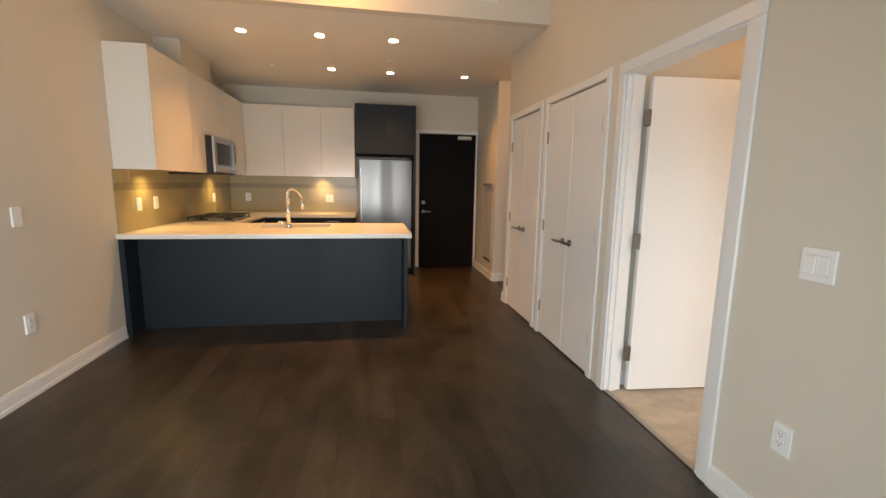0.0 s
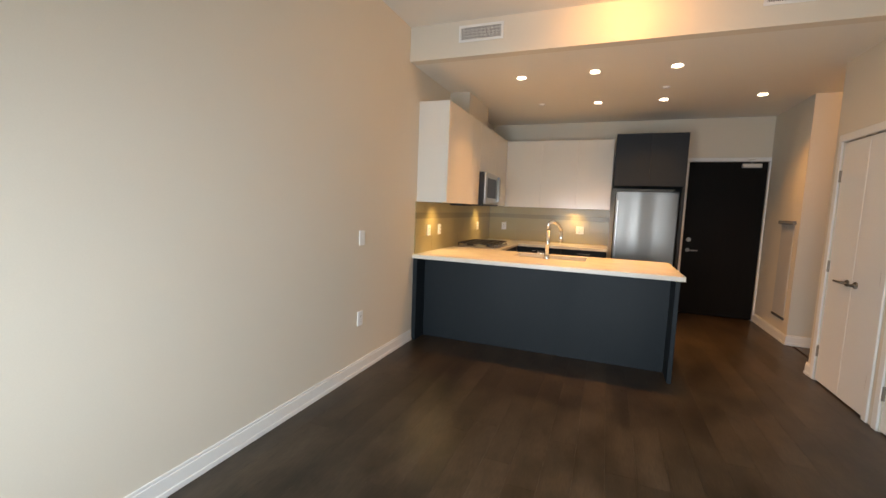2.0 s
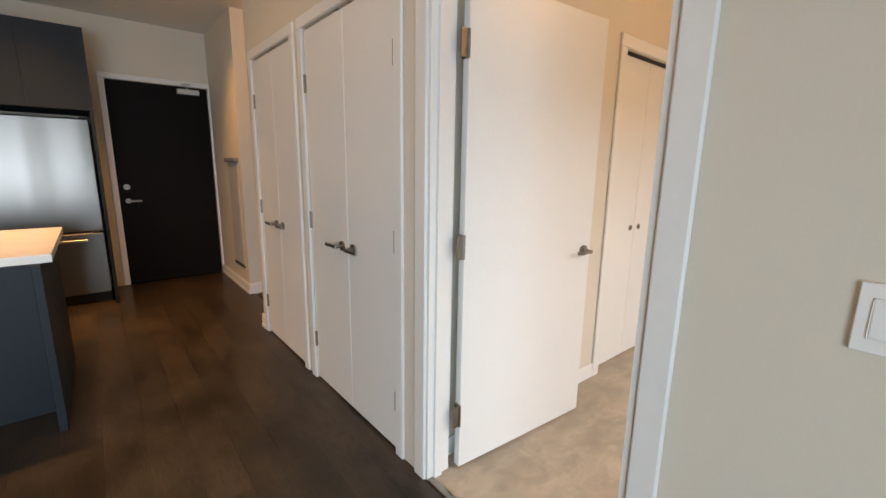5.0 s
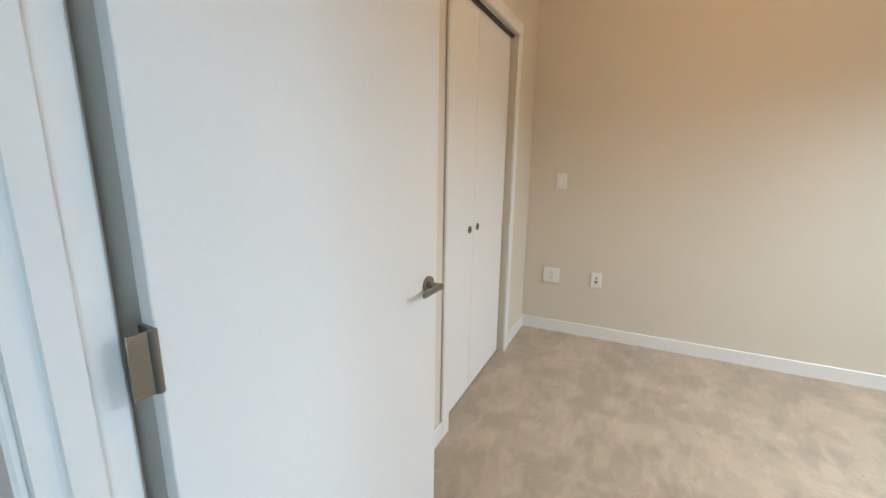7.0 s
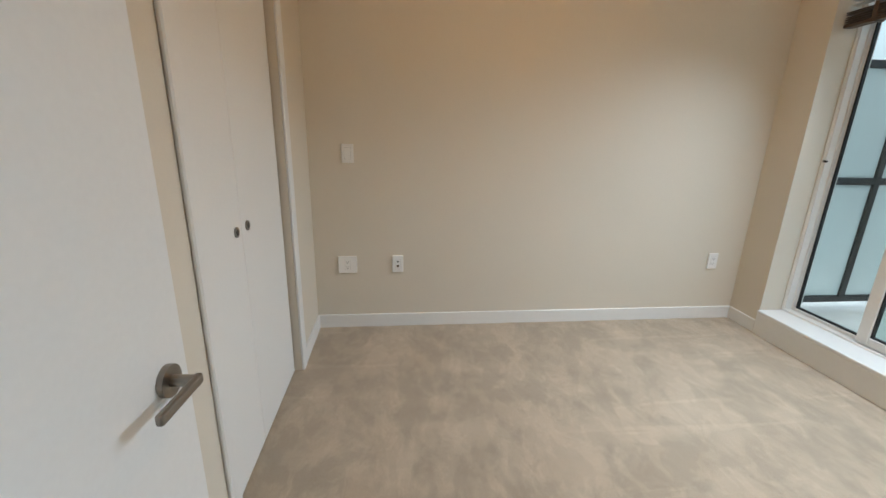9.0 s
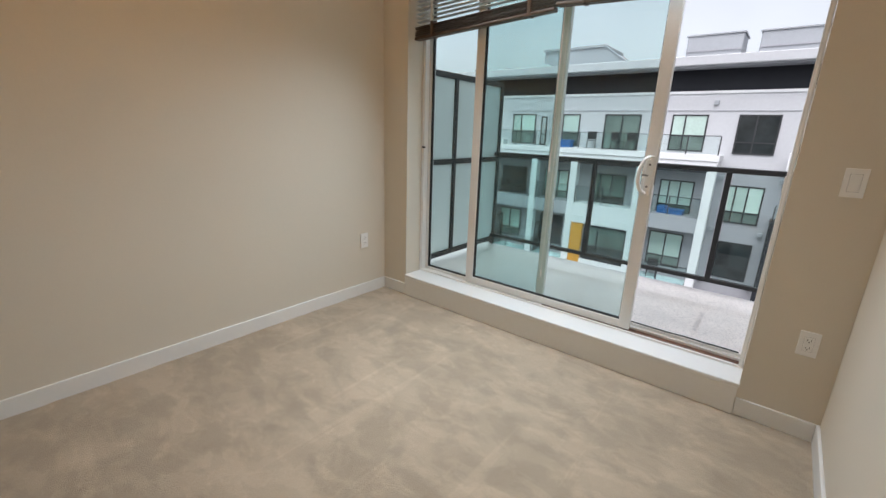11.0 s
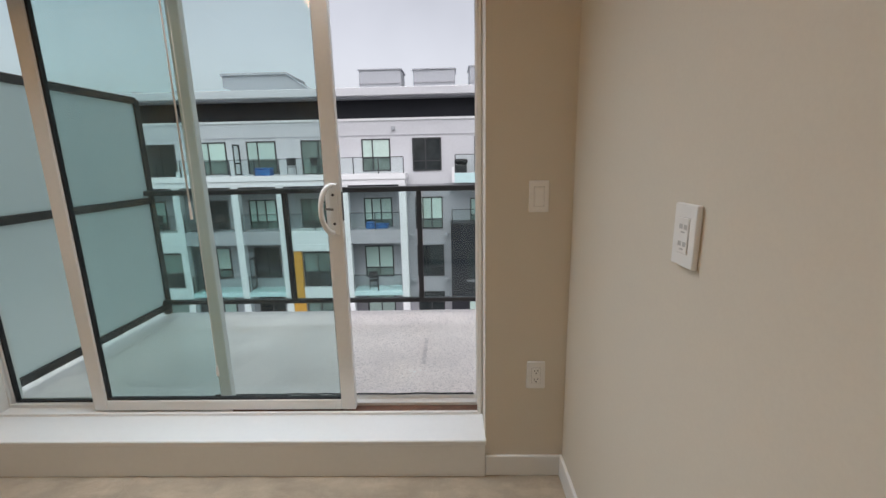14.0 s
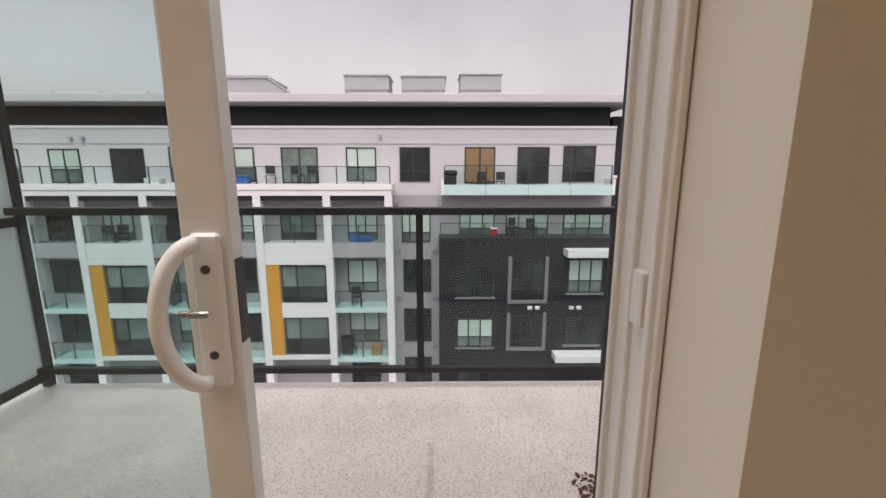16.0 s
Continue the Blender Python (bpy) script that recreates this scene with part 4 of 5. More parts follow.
part("inner_track", box(0.458, 2.712, -0.112, -0.097, fz0, fz0 + 0.010, bevel=0.002), VINYL, wf)


def panel(name, x0, x1, y, bottom, st, frame_mat, label, far_st=None, lift=0.012):
    """A glazed panel: two stiles (the far one may be slimmer), two rails, a gasket and a pane."""
    far_st = far_st or st
    p = part(name, bmesh.new(), frame_mat, wf, label)
    bm = bmesh.new()
    z0, z1 = fz0 + lift, fz1 - 0.04
    add_box(bm, x0, x0 + st, y - 0.018, y + 0.018, z0, z1, bevel=0.004)
    add_box(bm, x1 - far_st, x1, y - 0.018, y + 0.018, z0, z1, bevel=0.004)
    add_box(bm, x0 + st, x1 - far_st, y - 0.016, y + 0.016, z0, z0 + bottom, bevel=0.003)
    add_box(bm, x0 + st, x1 - far_st, y - 0.016, y + 0.016, z1 - bottom, z1, bevel=0.003)
    bm.to_mesh(p.data)
    bm.free()
    g = 0.009
    bm = bmesh.new()
    for b in ((x0 + st, x0 + st + 0.003, z0 + bottom, z1 - bottom), (x1 - far_st - g, x1 - far_st, z0 + bottom, z1 - bottom), (x0 + st + 0.003, x1 - far_st - g, z0 + bottom, z0 + bottom + g)):
        add_box(bm, b[0], b[1], y - 0.010, y + 0.010, b[2], b[3])
    part("gasket", bm, RUBBER, p)
    gl = part("pane", box(x0 + st + 0.002, x1 - far_st - 0.002, y - 0.003, y + 0.003, z0 + bottom + 0.002, z1 - bottom - 0.002), GLASS, p)
    gl.visible_shadow = False
    return p


panel("fixed_panel", 1.625, 2.711, -0.195, 0.012, 0.055, VINYL, "fixed glazed panel", 0.008, 0.004)
sl = panel("sliding_panel", 1.018, 2.255, -0.135, 0.050, 0.066, VINYL, "sliding glazed panel pushed part way open")
hx = 1.048
part("handle_plate", box(hx - 0.020, hx + 0.020, -0.117, -0.106, 1.012, 1.228, bevel=0.004), VINYL, sl)
pts = [(hx + 0.004 + 0.036 * math.sin(a), -0.098 + 0.036 * math.sin(a), 1.12 + 0.097 * math.cos(a)) for a in [math.pi * k / 16 for k in range(17)]]
part("handle", tube(pts, 0.011, 12), VINYL, sl, "white D-shaped pull handle", smooth=True)
for z in (1.06, 1.18):
    part("screw", cyl((hx, -0.107, z), 0.006, 0.003, "y", 12), SLOT, sl)
part("latch", tube([(hx, -0.10, 1.12), (hx + 0.03, -0.085, 1.125)], 0.005, 8), NICKEL, sl)
part("lock_slot", box(1.0165, 1.0185, -0.146, -0.124, 1.07, 1.19), SLOT, sl)
part("strike", box(0.448, 0.462, -0.15, -0.12, 1.09, 1.17, bevel=0.002), VINYL, wf)
part("frame_latch", tube([(2.712, -0.10, 1.19), (2.684, -0.09, 1.19)], 0.007, 8), BLACK, wf)


# ---- blinds ----
def blind(x0, x1, zl, zr, group):
    """A half-raised slatted blind whose bottom stack hangs from zl at x1 to zr at x0."""
    b = thing("window_blind", ((x0 + x1) / 2, -0.02, min(zl, zr)), "half-raised slatted blind with a brown stacked bottom", "blind", group)
    part("headrail", box(x0, x1, -0.045, 0.010, 2.405, 2.448, bevel=0.003), BLIND, b)
    low = lambda x: zr + (zl - zr) * (x - x0) / (x1 - x0)
    n = 6
    for k in range(n):
        bm = box(x0, x1, -0.044 + 0.002 * (k % 2), 0.006 + 0.002 * (k % 3), 0.0, 0.0045, bevel=0.0015)
        for v in bm.verts:
            v.co.z += low(v.co.x) + 0.016 + k * 0.0125 + 0.003 * noise.noise((v.co.x * 2, k, 0))
        part("stacked_slat", bm, BLINDW, b)
    bm = box(x0, x1, -0.046, 0.010, 0.0, 0.016, bevel=0.004)
    for v in bm.verts:
        v.co.z += low(v.co.x)
    part("bottom_rail", bm, BLINDW, b)
    m = 13
    for k in range(m):
        bm = bmesh.new()
        vs = [bm.verts.new((x, y, z)) for x in (x0 + 0.003, x1 - 0.003) for y, z in ((-0.040, 0.0), (-0.018, 0.004), (0.006, 0.001))]
        bm.faces.new((vs[0], vs[1], vs[4], vs[3]))
        bm.faces.new((vs[1], vs[2], vs[5], vs[4]))
        bmesh.ops.solidify(bm, geom=bm.faces[:], thickness=0.0008)
        for v in bm.verts:
            base = low(v.co.x) + 0.105
            v.co.z += base + (2.39 - base) * (k + 0.3) / m
        part("slat", bm, BLIND, b)
    for x in (x0 + 0.16, x1 - 0.16):
        part("ladder_tape", box(x - 0.008, x + 0.008, 0.0105, 0.012, low(x) - 0.004, 2.41), BLIND, b)
        part("tape_clip", box(x - 0.011, x + 0.011, -0.05, 0.0135, low(x) - 0.004, low(x) + 0.10, bevel=0.002), BLINDW, b)


blind(1.650, 2.716, 1.935, 1.99, "bedroom blinds")
blind(0.45, 1.644, 2.012, 1.952, "bedroom blinds")
cord = thing("blind_wand", (1.597, -0.025, 0.42), "clear tilt wand and thin cord of the blind", "blind wand")
part("wand", tube([(1.600, -0.025, 2.38), (1.598, -0.026, 1.8), (1.597, -0.025, 1.16)], 0.0034, 8), BLIND, cord, smooth=True)
part("wand_grip", cyl((1.597, -0.025, 1.10), 0.0055, 0.07, radius2=0.0042, segments=10), BLIND, cord)
part("cord", tube([(1.570, -0.02, 2.38), (1.567, -0.02, 1.3), (1.575, -0.021, 0.95), (1.580, -0.02, 0.46)], 0.0012, 6), BLIND, cord)
part("tassel", cyl((1.580, -0.02, 0.42), 0.006, 0.045, radius2=0.004, segments=10), BLIND, cord)

# ---- living-room window behind the starting point ----
lw = thing("window_living", (-2.35, -0.05, 0.17), "white vinyl living room window", "window", kind="structure")
bm = bmesh.new()
for x0, x1 in ((-3.50, -3.44), (-2.78, -2.72), (-1.98, -1.92), (-1.26, -1.20)):
    add_box(bm, x0, x1, -0.16, -0.10, 0.17, 2.55, bevel=0.003)
for z0, z1 in ((0.17, 0.23), (2.49, 2.55)):
    add_box(bm, -3.44, -1.26, -0.155, -0.105, z0, z1)
part("window_frame", bm, VINYL, lw)
gl = part("pane", box(-3.44, -1.26, -0.133, -0.127, 0.23, 2.49), GLASS, lw)
gl.visible_shadow = False

# ---- balcony ----
BZ = -0.09
bm = bmesh.new()
nx, ny = 60, 24
grid = [[bm.verts.new((-4.0 + 8.2 * i / nx, -2.17 + 1.94 * j / ny, BZ + 0.004 * noise.noise((i * 0.4, j * 0.4, 9.0)))) for j in range(ny + 1)] for i in range(nx + 1)]
for i in range(nx):
    for j in range(ny):
        bm.faces.new((grid[i][j], grid[i + 1][j], grid[i + 1][j + 1], grid[i][j + 1]))
solid("floor_balcony", bm, CONC, "wet speckled concrete balcony floor", "balcony floor", smooth=True)
solid("floor_balcony_slab", box(-4.0, 4.2, -2.175, -0.24, -0.32, BZ - 0.008), CONC, "concrete balcony slab", "balcony slab")

rl = thing("balcony_railing", (0.9, -2.1, BZ), "charcoal metal balcony railing with clear glass", "railing")
part("top_rail", box(-4.0, 3.29, -2.115, -2.045, 1.045, 1.09, bevel=0.004), ALU, rl)
part("bottom_rail", box(-4.0, 3.29, -2.10, -2.06, 0.028, 0.068, bevel=0.003), ALU, rl)
for x in (-3.1, -1.72, -0.335, 0.855, 2.045):
    part("post", box(x - 0.022, x + 0.022, -2.102, -2.058, 0.03, 1.046, bevel=0.003), ALU, rl)
for a, b in ((-3.07, -1.75), (-1.69, -0.365), (-0.305, 0.825), (0.885, 2.015), (2.075, 3.27)):
    g = part("pane", box(a, b, -2.084, -2.076, 0.069, 1.043), RAILGL, rl)
    g.visible_shadow = False

dv = thing("privacy_screen", (3.31, -1.45, BZ), "charcoal framed frosted-glass balcony divider", "divider")
ys = (-2.15, -1.26, -0.37)
for y in ys:
    part("post", box(3.285, 3.335, y - 0.026, y + 0.026, BZ if y in (ys[0], ys[-1]) else 0.0, 1.87, bevel=0.003), ALU, dv)
for z in (-0.01, 1.0, 1.86):
    part("rail", box(3.287, 3.333, ys[0], ys[-1], z - 0.028, z + 0.028, bevel=0.003), ALU, dv)
for a, b in zip(ys, ys[1:]):
    for z0, z1 in ((0.019, 0.971), (1.029, 1.831)):
        part("pane", box(3.305, 3.315, a + 0.027, b - 0.027, z0, z1), FROST, dv)
db = solid("leaf_debris", bmesh.new(), BROWN, "small heap of wet dark debris on the balcony floor", "debris", kind="stuff")
bm = bmesh.new()
for k in range(70):
    r, q = 0.09 * random.random() ** 0.6, random.random() * 6.28
    s = 0.006 + 0.012 * random.random()
    c = Vector((0.05 + r * math.cos(q), -1.19 + 1.2 * r * math.sin(q), BZ + 0.006))
    m = Matrix.Translation(c) @ Euler((random.random() * 0.6, random.random() * 0.6, random.random() * 6)).to_matrix().to_4x4() @ Matrix.Diagonal((s, s * 0.6, s * 0.35, 1))
    bmesh.ops.create_icosphere(bm, subdivisions=1, radius=1, matrix=m)
bm.to_mesh(db.data)
bm.free()

REFCRACK = mat("reflection_and_crack_concrete", (0.76, 0.71, 0.68), 0.3, vary=0.45, scale=6, fine=60, bump=0.2, coat=0.4)
# flat strip with the railing post's reflection put into its darker colour
bm = bmesh.new()
edge = []
for k in range(9):
    q = k / 8
    y = -1.52 + 0.44 * q
    w = 0.015 + 0.008 * noise.noise((k, 1.3, 0))
    edge.append([bm.verts.new((0.78 + sgn * w, y, BZ + 0.0065)) for sgn in (-1, 1)])
for a, b in zip(edge, edge[1:]):
    bm.faces.new((a[0], a[1], b[1], b[0]))
solid("floor_balcony_post_reflection", bm, REFCRACK, "narrow dark strip painted as a railing post's reflection in the wet concrete", "stain")
pts = [(3.0 - 0.11 * k, -0.62 + 0.07 * noise.noise((k * 0.31, 4.2, 0)) + 0.03 * noise.noise((k * 1.1, 9.0, 0)), BZ + 0.003) for k in range(31)]
bm = tube(pts, 0.0045, 6)
for v in bm.verts:
    v.co.z = BZ + 0.003 + (v.co.z - BZ - 0.003) * 0.5
solid("floor_balcony_crack", bm, REFCRACK, "fine wavy crack line in the balcony concrete", "crack")
cb = thing("cable", (1.1, -0.23, 0.198), "thin black cable lying along the outer door track", "cable")
part("lead", tube([(0.47 + 0.055 * k, -0.226 + 0.004 * noise.noise((k * 0.5, 0, 2)), 0.204 + 0.006 * abs(noise.noise((k * 0.35, 3, 0)))) for k in range(24)], 0.004, 8), RUBBER, cb)

# ---- building across the courtyard ----
solid("ground", box(-400, 400, -400, 60, -13.6, -13.5), ROAD, "grey paved courtyard and ground", "ground")
solid("wall_own_facade", box(XL - 4, XE + 4, -0.30, -0.24, -13.5, -0.33), STUCCO, "pale rendered facade below the balcony", "facade")
ab = thing("apartment_building", (4, -23, -13.5), "pale four-storey apartment block with dark base and roof band", "building")
FY = -22.0
part("upper_wall", box(-8.55, 40, FY - 8, FY, -0.03, 3.54), STUCCO, ab)
part("lower_wall", box(-8.55, 40, FY - 8, FY - 0.02, -13.5, -0.03), MIDP, ab, "mid-grey lower wall")
part("panel_joint", box(-8.55, 40, FY, FY + 0.03, 2.62, 2.66), MIDP, ab)
part("panel_joint", box(-8.55, 40, FY, FY + 0.05, 3.42, 3.54), WHITEP, ab)
part("roof_band", box(-8.3, 40, FY - 7.9, FY - 0.35, 3.54, 4.56), DARKP, ab, "dark recessed band under the roof")
part("roof", box(-9.35, 41, FY - 9, FY + 0.75, 4.60, 5.02, bevel=0.03), STUCCO, ab, "overhanging pale flat roof")
part("soffit", box(-9.2, 40.8, FY - 8.8, FY + 0.6, 4.54, 4.60), ROOFM, ab)
part("dark_return", box(-9.6, -8.57, FY - 6, FY - 0.6, -13.5, 4.1), DARKP, ab, "dark side wing")


def far_window(x0, x1, z0, z1, y, pane, bars=(0.42,), cross=0.28, deep=0.05):
    """A window of the far building: frame, bars and one pane for each field."""
    t = 0.065
    bm = bmesh.new()
    loops = [[bm.verts.new((x, d, z)) for x, z in ((x0 + k, z0 + k), (x1 - k, z0 + k), (x1 - k, z1 - k), (x0 + k, z1 - k))]
             for d, k in ((y, 0), (y + deep, 0), (y + deep, t), (y, t))]
    for i in range(4):
        p, q = loops[i], loops[(i + 1) % 4]
        for j in range(4):
            bm.faces.new((p[j], p[(j + 1) % 4], q[(j + 1) % 4], q[j]))
    bmesh.ops.recalc_face_normals(bm, faces=bm.faces[:])
    w = part("window", bm, FARFR, ab)
    cuts = [x0] + [x0 + (x1 - x0) * q for q in bars] + [x1]
    for c in cuts[1:-1]:
        part("mullion", box(c - t / 2, c + t / 2, y, y + deep, z0 + t, z1 - t), FARFR, w)
    zc = z0 + (z1 - z0) * cross
    if cross:
        part("transom", box(x0 + t, x1 - t, y, y + deep * 0.8, zc - t / 2, zc + t / 2), FARFR, w)
    for a, b in zip(cuts, cuts[1:]):
        lows = ((z0 + t / 2, zc - t / 2, FARMID if pane is FARGREEN else FARDARK), (zc + t / 2, z1 - t / 2, pane)) if cross else ((z0 + t / 2, z1 - t / 2, pane),)
        for w0, w1, m in lows:
            part("pane", box(a + t / 2, b - t / 2, y + 0.004, y + 0.014, w0, w1), m, w)
    return w


G, D, T = FARGREEN, FARDARK, FARTAN
for x0, x1, z0, z1, pane, bars, cross in (
        (1.16, 2.75, 0.70, 2.47, D, (0.55,), 0.30), (3.97, 5.54, 0.72, 2.46, G, (0.62,), 0.42), (7.01, 8.91, 0.62, 2.46, FARMID, (0.5,), 0),
        (10.31, 11.95, 0.70, 2.46, G, (0.62,), 0.40), (13.1, 14.7, 0.70, 2.46, G, (0.62,), 0.40), (15.99, 17.72, 0.63, 2.40, D, (0.5,), 0.72), (19.29, 20.9, 0.63, 2.38, G, (0.5,), 0.40),
        (22.4, 24.0, 0.63, 2.38, G, (0.5,), 0.40), (26.0, 27.8, 0.63, 2.38, D, (0.5,), 0.40), (30.0, 31.6, 0.63, 2.38, G, (0.5,), 0.40),
        (-2.26, -0.65, 0.60, 2.48, T, (0.5,), 0), (-5.10, -3.43, 0.60, 2.49, D, (0.5,), 0), (-7.54, -5.83, 0.68, 2.55, D, (0.62,), 0.30)):
    far_window(x0, x1, z0, z1, FY, pane, bars, cross)
# recessed floors below the upper balcony, behind the columns
for x0, x1, pane in ((4.0, 5.6, G), (7.3, 9.2, FARMID), (10.6, 12.2, G), (13.4, 15.2, D), (17.0, 18.6, G), (20.0, 21.6, D), (23.5, 25.0, G), (1.15, 2.7, G)):
    far_window(x0, x1, -2.55, -0.75, FY - 0.02, pane, (0.4, 0.72), 0.30)
for x0, x1, pane in ((4.05, 5.7, G), (10.7, 12.2, D), (13.6, 15.2, G), (20.2, 21.8, D), (1.12, 2.66, D)):
    far_window(x0, x1, -5.35, -3.5, FY - 0.02, pane, (0.5,), 0.3)
    far_window(x0, x1, -8.25, -6.3, FY - 0.02, pane, (0.5,), 0.35)
    far_window(x0, x1, -11.0, -9.2, FY - 0.02, D, (0.5,), 0.35)
for x0, x1, pane in ((-2.3, -0.4, G), (-5.2, -2.9, G), (-8.2, -6.0, G)):
    far_window(x0, x1, -2.30, -0.85, FY - 0.02, pane, (0.35, 0.7), 0.35)
for x, z in ((3.75, 3.0), (16.2 + 3.4, 2.9), (19.0, 2.9), (0.62, -0.42), (2.95, -0.42), (0.95, -2.95), (2.9, -2.95), (0.95, -5.6), (2.9, -5.6), (0.95, -8.4), (2.9, -8.4)):
    part("vent_cap", box(x - 0.10, x + 0.10, FY - 0.02, FY + 0.14, z - 0.10, z + 0.10, bevel=0.02), ROOFM, ab)

# projecting white frame with columns, slabs and orange bays
PY = -20.8
part("balcony_slab", box(3.05, 40, FY, PY + 0.05, 0.33, 0.61), WHITEP, ab, "white balcony slab edge")
part("balcony_beam", box(3.10, 40, FY, PY, 0.04, 0.31), WHITEP, ab)
COLS = (3.26, 6.38, 9.89, 12.35, 15.57, 18.98, 21.6, 24.8, 28.2)
for c in COLS:
    part("column", box(c - 0.19, c + 0.19, PY - 0.40, PY - 0.02, -13.5, 0.04), WHITEP, ab)
for a, b in zip(COLS, COLS[1:]):
    bay = (round(a, 2) in (6.38, 15.57, 24.8))
    part("balcony_slab", box(a + 0.19, b - 0.19, FY, PY - 0.06, -3.15, -2.41), WHITEP if bay else MIDP, ab)
    part("beam", box(a + 0.19, b - 0.19, PY - 0.5, PY - 0.10, -0.62 + 0.4, 0.04), DARKP, ab)
    if bay:
        part("bay_body", box(a + 0.19, b - 0.19, FY, PY - 0.20, -8.75, -3.15), MIDP, ab)
        part("orange_panel", box(b - 0.88, b - 0.20, PY - 0.19, PY - 0.07, -8.55, -3.30), ORANGE, ab, "orange cladding panel")
        part("bay_frame", box(a + 0.19, b - 0.19, PY - 0.19, PY - 0.02, -3.52, -3.16), WHITEP, ab)
        part("bay_frame", box(a + 0.19, b - 0.89, PY - 0.19, PY - 0.05, -6.40, -5.62), WHITEP, ab)
        part("bay_frame", box(a + 0.19, b - 0.19, PY - 0.19, PY - 0.02, -8.78, -8.56), WHITEP, ab)
        for z0, z1 in ((-5.58, -3.60), (-8.52, -6.44)):
            far_window(a + 0.24, b - 0.94, z0, z1, PY - 0.195, FARMID, (0.66,), 0.42)
    else:
        for z in (-6.13, -8.95, -11.8):
            part("balcony_slab", box(a + 0.19, b - 0.19, FY, PY - 0.02, z, z + 0.24), SLABGL, ab, "slab edge behind pale turquoise glass")


def far_rail(x0, x1, y, z0, z1, step):
    r = part("balcony_rail", bmesh.new(), FARFR, ab)
    bm = bmesh.new()
    add_box(bm, x0, x1, y - 0.02, y + 0.02, z1 - 0.035, z1)
    n = max(1, round((x1 - x0) / step))
    for k in range(n + 1):
        x = x0 + (x1 - x0) * k / n
        add_box(bm, x - 0.025, x + 0.025, y - 0.02, y + 0.02, z0, z1 - 0.035)
    bm.to_mesh(r.data)
    bm.free()
    g = part("pane", box(x0 + 0.03, x1 - 0.03, y - 0.006, y + 0.006, z0 + 0.06, z1 - 0.04), FARGL, r)
    g.visible_shadow = False


far_rail(3.15, 39, PY - 0.05, 0.61, 1.49, 1.35)
for a, b in zip(COLS, COLS[1:]):
    if round(a, 2) not in (6.38, 15.57, 24.8):
        far_rail(a + 0.2, b - 0.2, PY - 0.12, -5.89, -4.95, 1.4)
        far_rail(a + 0.2, b - 0.2, PY - 0.12, -8.71, -7.75, 1.4)
    far_rail(a + 0.2, b - 0.2, PY - 0.12, -2.41, -1.45, 1.6)
# balcony on the plain side
part("balcony_slab", box(-8.07, 0.46, FY, PY - 0.034, 0.10, 0.30), MIDP, ab)
part("balcony_front", box(-8.07, 0.46, PY - 0.03, PY, 0.06, 0.58), SLABGL, ab, "pale turquoise glass balcony front")
part("balcony_side", box(0.46, 0.60, FY, PY, 0.06, 0.86), WHITEP, ab)
part("balcony_side", box(-8.20, -8.07, FY, PY, 0.06, 0.86), WHITEP, ab)
far_rail(-8.0, 0.42, PY - 0.06, 0.58, 1.54, 2.1)
# dark lower block
part("dark_block", box(-8.48, 0.70, FY, PY, -13.5, -2.18), DARKP, ab, "charcoal brick lower block")
part("coping", box(-8.50, 0.72, FY, PY + 0.03, -2.18, -2.10), FARFR, ab)
far_rail(-8.4, 0.62, PY - 0.08, -2.10, -1.35, 2.2)
for x0, x1, z0, z1, pane in ((-2.17, -0.21, -5.26, -3.60, D), (-2.17, -0.24, -8.07, -6.46, G), (-4.79, -3.10, -4.90, -3.25, D), (-4.79, -3.10, -7.75, -6.30, D), (-7.87, -6.04, -5.05, -3.25, G), (-7.87, -6.04, -7.95, -6.40, D), (-2.1, -0.3, -10.9, -9.4, D)):
    far_window(x0, x1, z0, z1, PY, pane, (0.35, 0.68), 0.36)
for x0, x1, z0, z1 in ((-5.0, -2.9, -5.45, -3.1), (-5.0, -2.9, -8.1, -6.15)):
    for b in ((x0, x0 + 0.18), (x1 - 0.18, x1)):
        part("reveal", box(b[0], b[1], PY, PY + 0.10, z0, z1), REVEAL, ab)
    part("reveal", box(x0, x1, PY, PY + 0.12, z0 - 0.16, z0), REVEAL, ab)
part("canopy", box(-8.5, -5.75, PY, PY + 0.8, -3.02, -2.66), WHITEP, ab, "white canopy")
part("canopy", box(-8.5, -5.4, PY, PY + 0.8, -8.66, -8.30), WHITEP, ab, "white canopy")
for x in (-4.5, -4.1, -6.3, -6.7):
    part("wall_light", box(x - 0.12, x + 0.12, PY, PY + 0.15, -5.95, -5.78, bevel=0.02), WHITEP, ab)
# leaves standing open on the balconies
for x, z0, z1 in ((12.35, 0.66, 2.30), (12.20, -5.86, -4.05), (14.95, -5.86, -3.90)):
    leaf = part("open_leaf", bmesh.new(), FARFR, ab, "glazed balcony door leaf standing open")
    bm = bmesh.new()
    for y0, y1, w0, w1 in ((FY + 0.06, FY + 0.13, z0, z1), (FY + 0.69, FY + 0.76, z0, z1), (FY + 0.13, FY + 0.69, z0, z0 + 0.07), (FY + 0.13, FY + 0.69, z1 - 0.07, z1), (FY + 0.13, FY + 0.69, z0 + 0.6, z0 + 0.66)):
        add_box(bm, x - 0.025, x + 0.025, y0, y1, w0, w1)
    bm.to_mesh(leaf.data)
    bm.free()
    part("pane", box(x - 0.008, x + 0.008, FY + 0.13, FY + 0.69, z0 + 0.07, z1 - 0.07), FARGL, leaf).visible_shadow = False
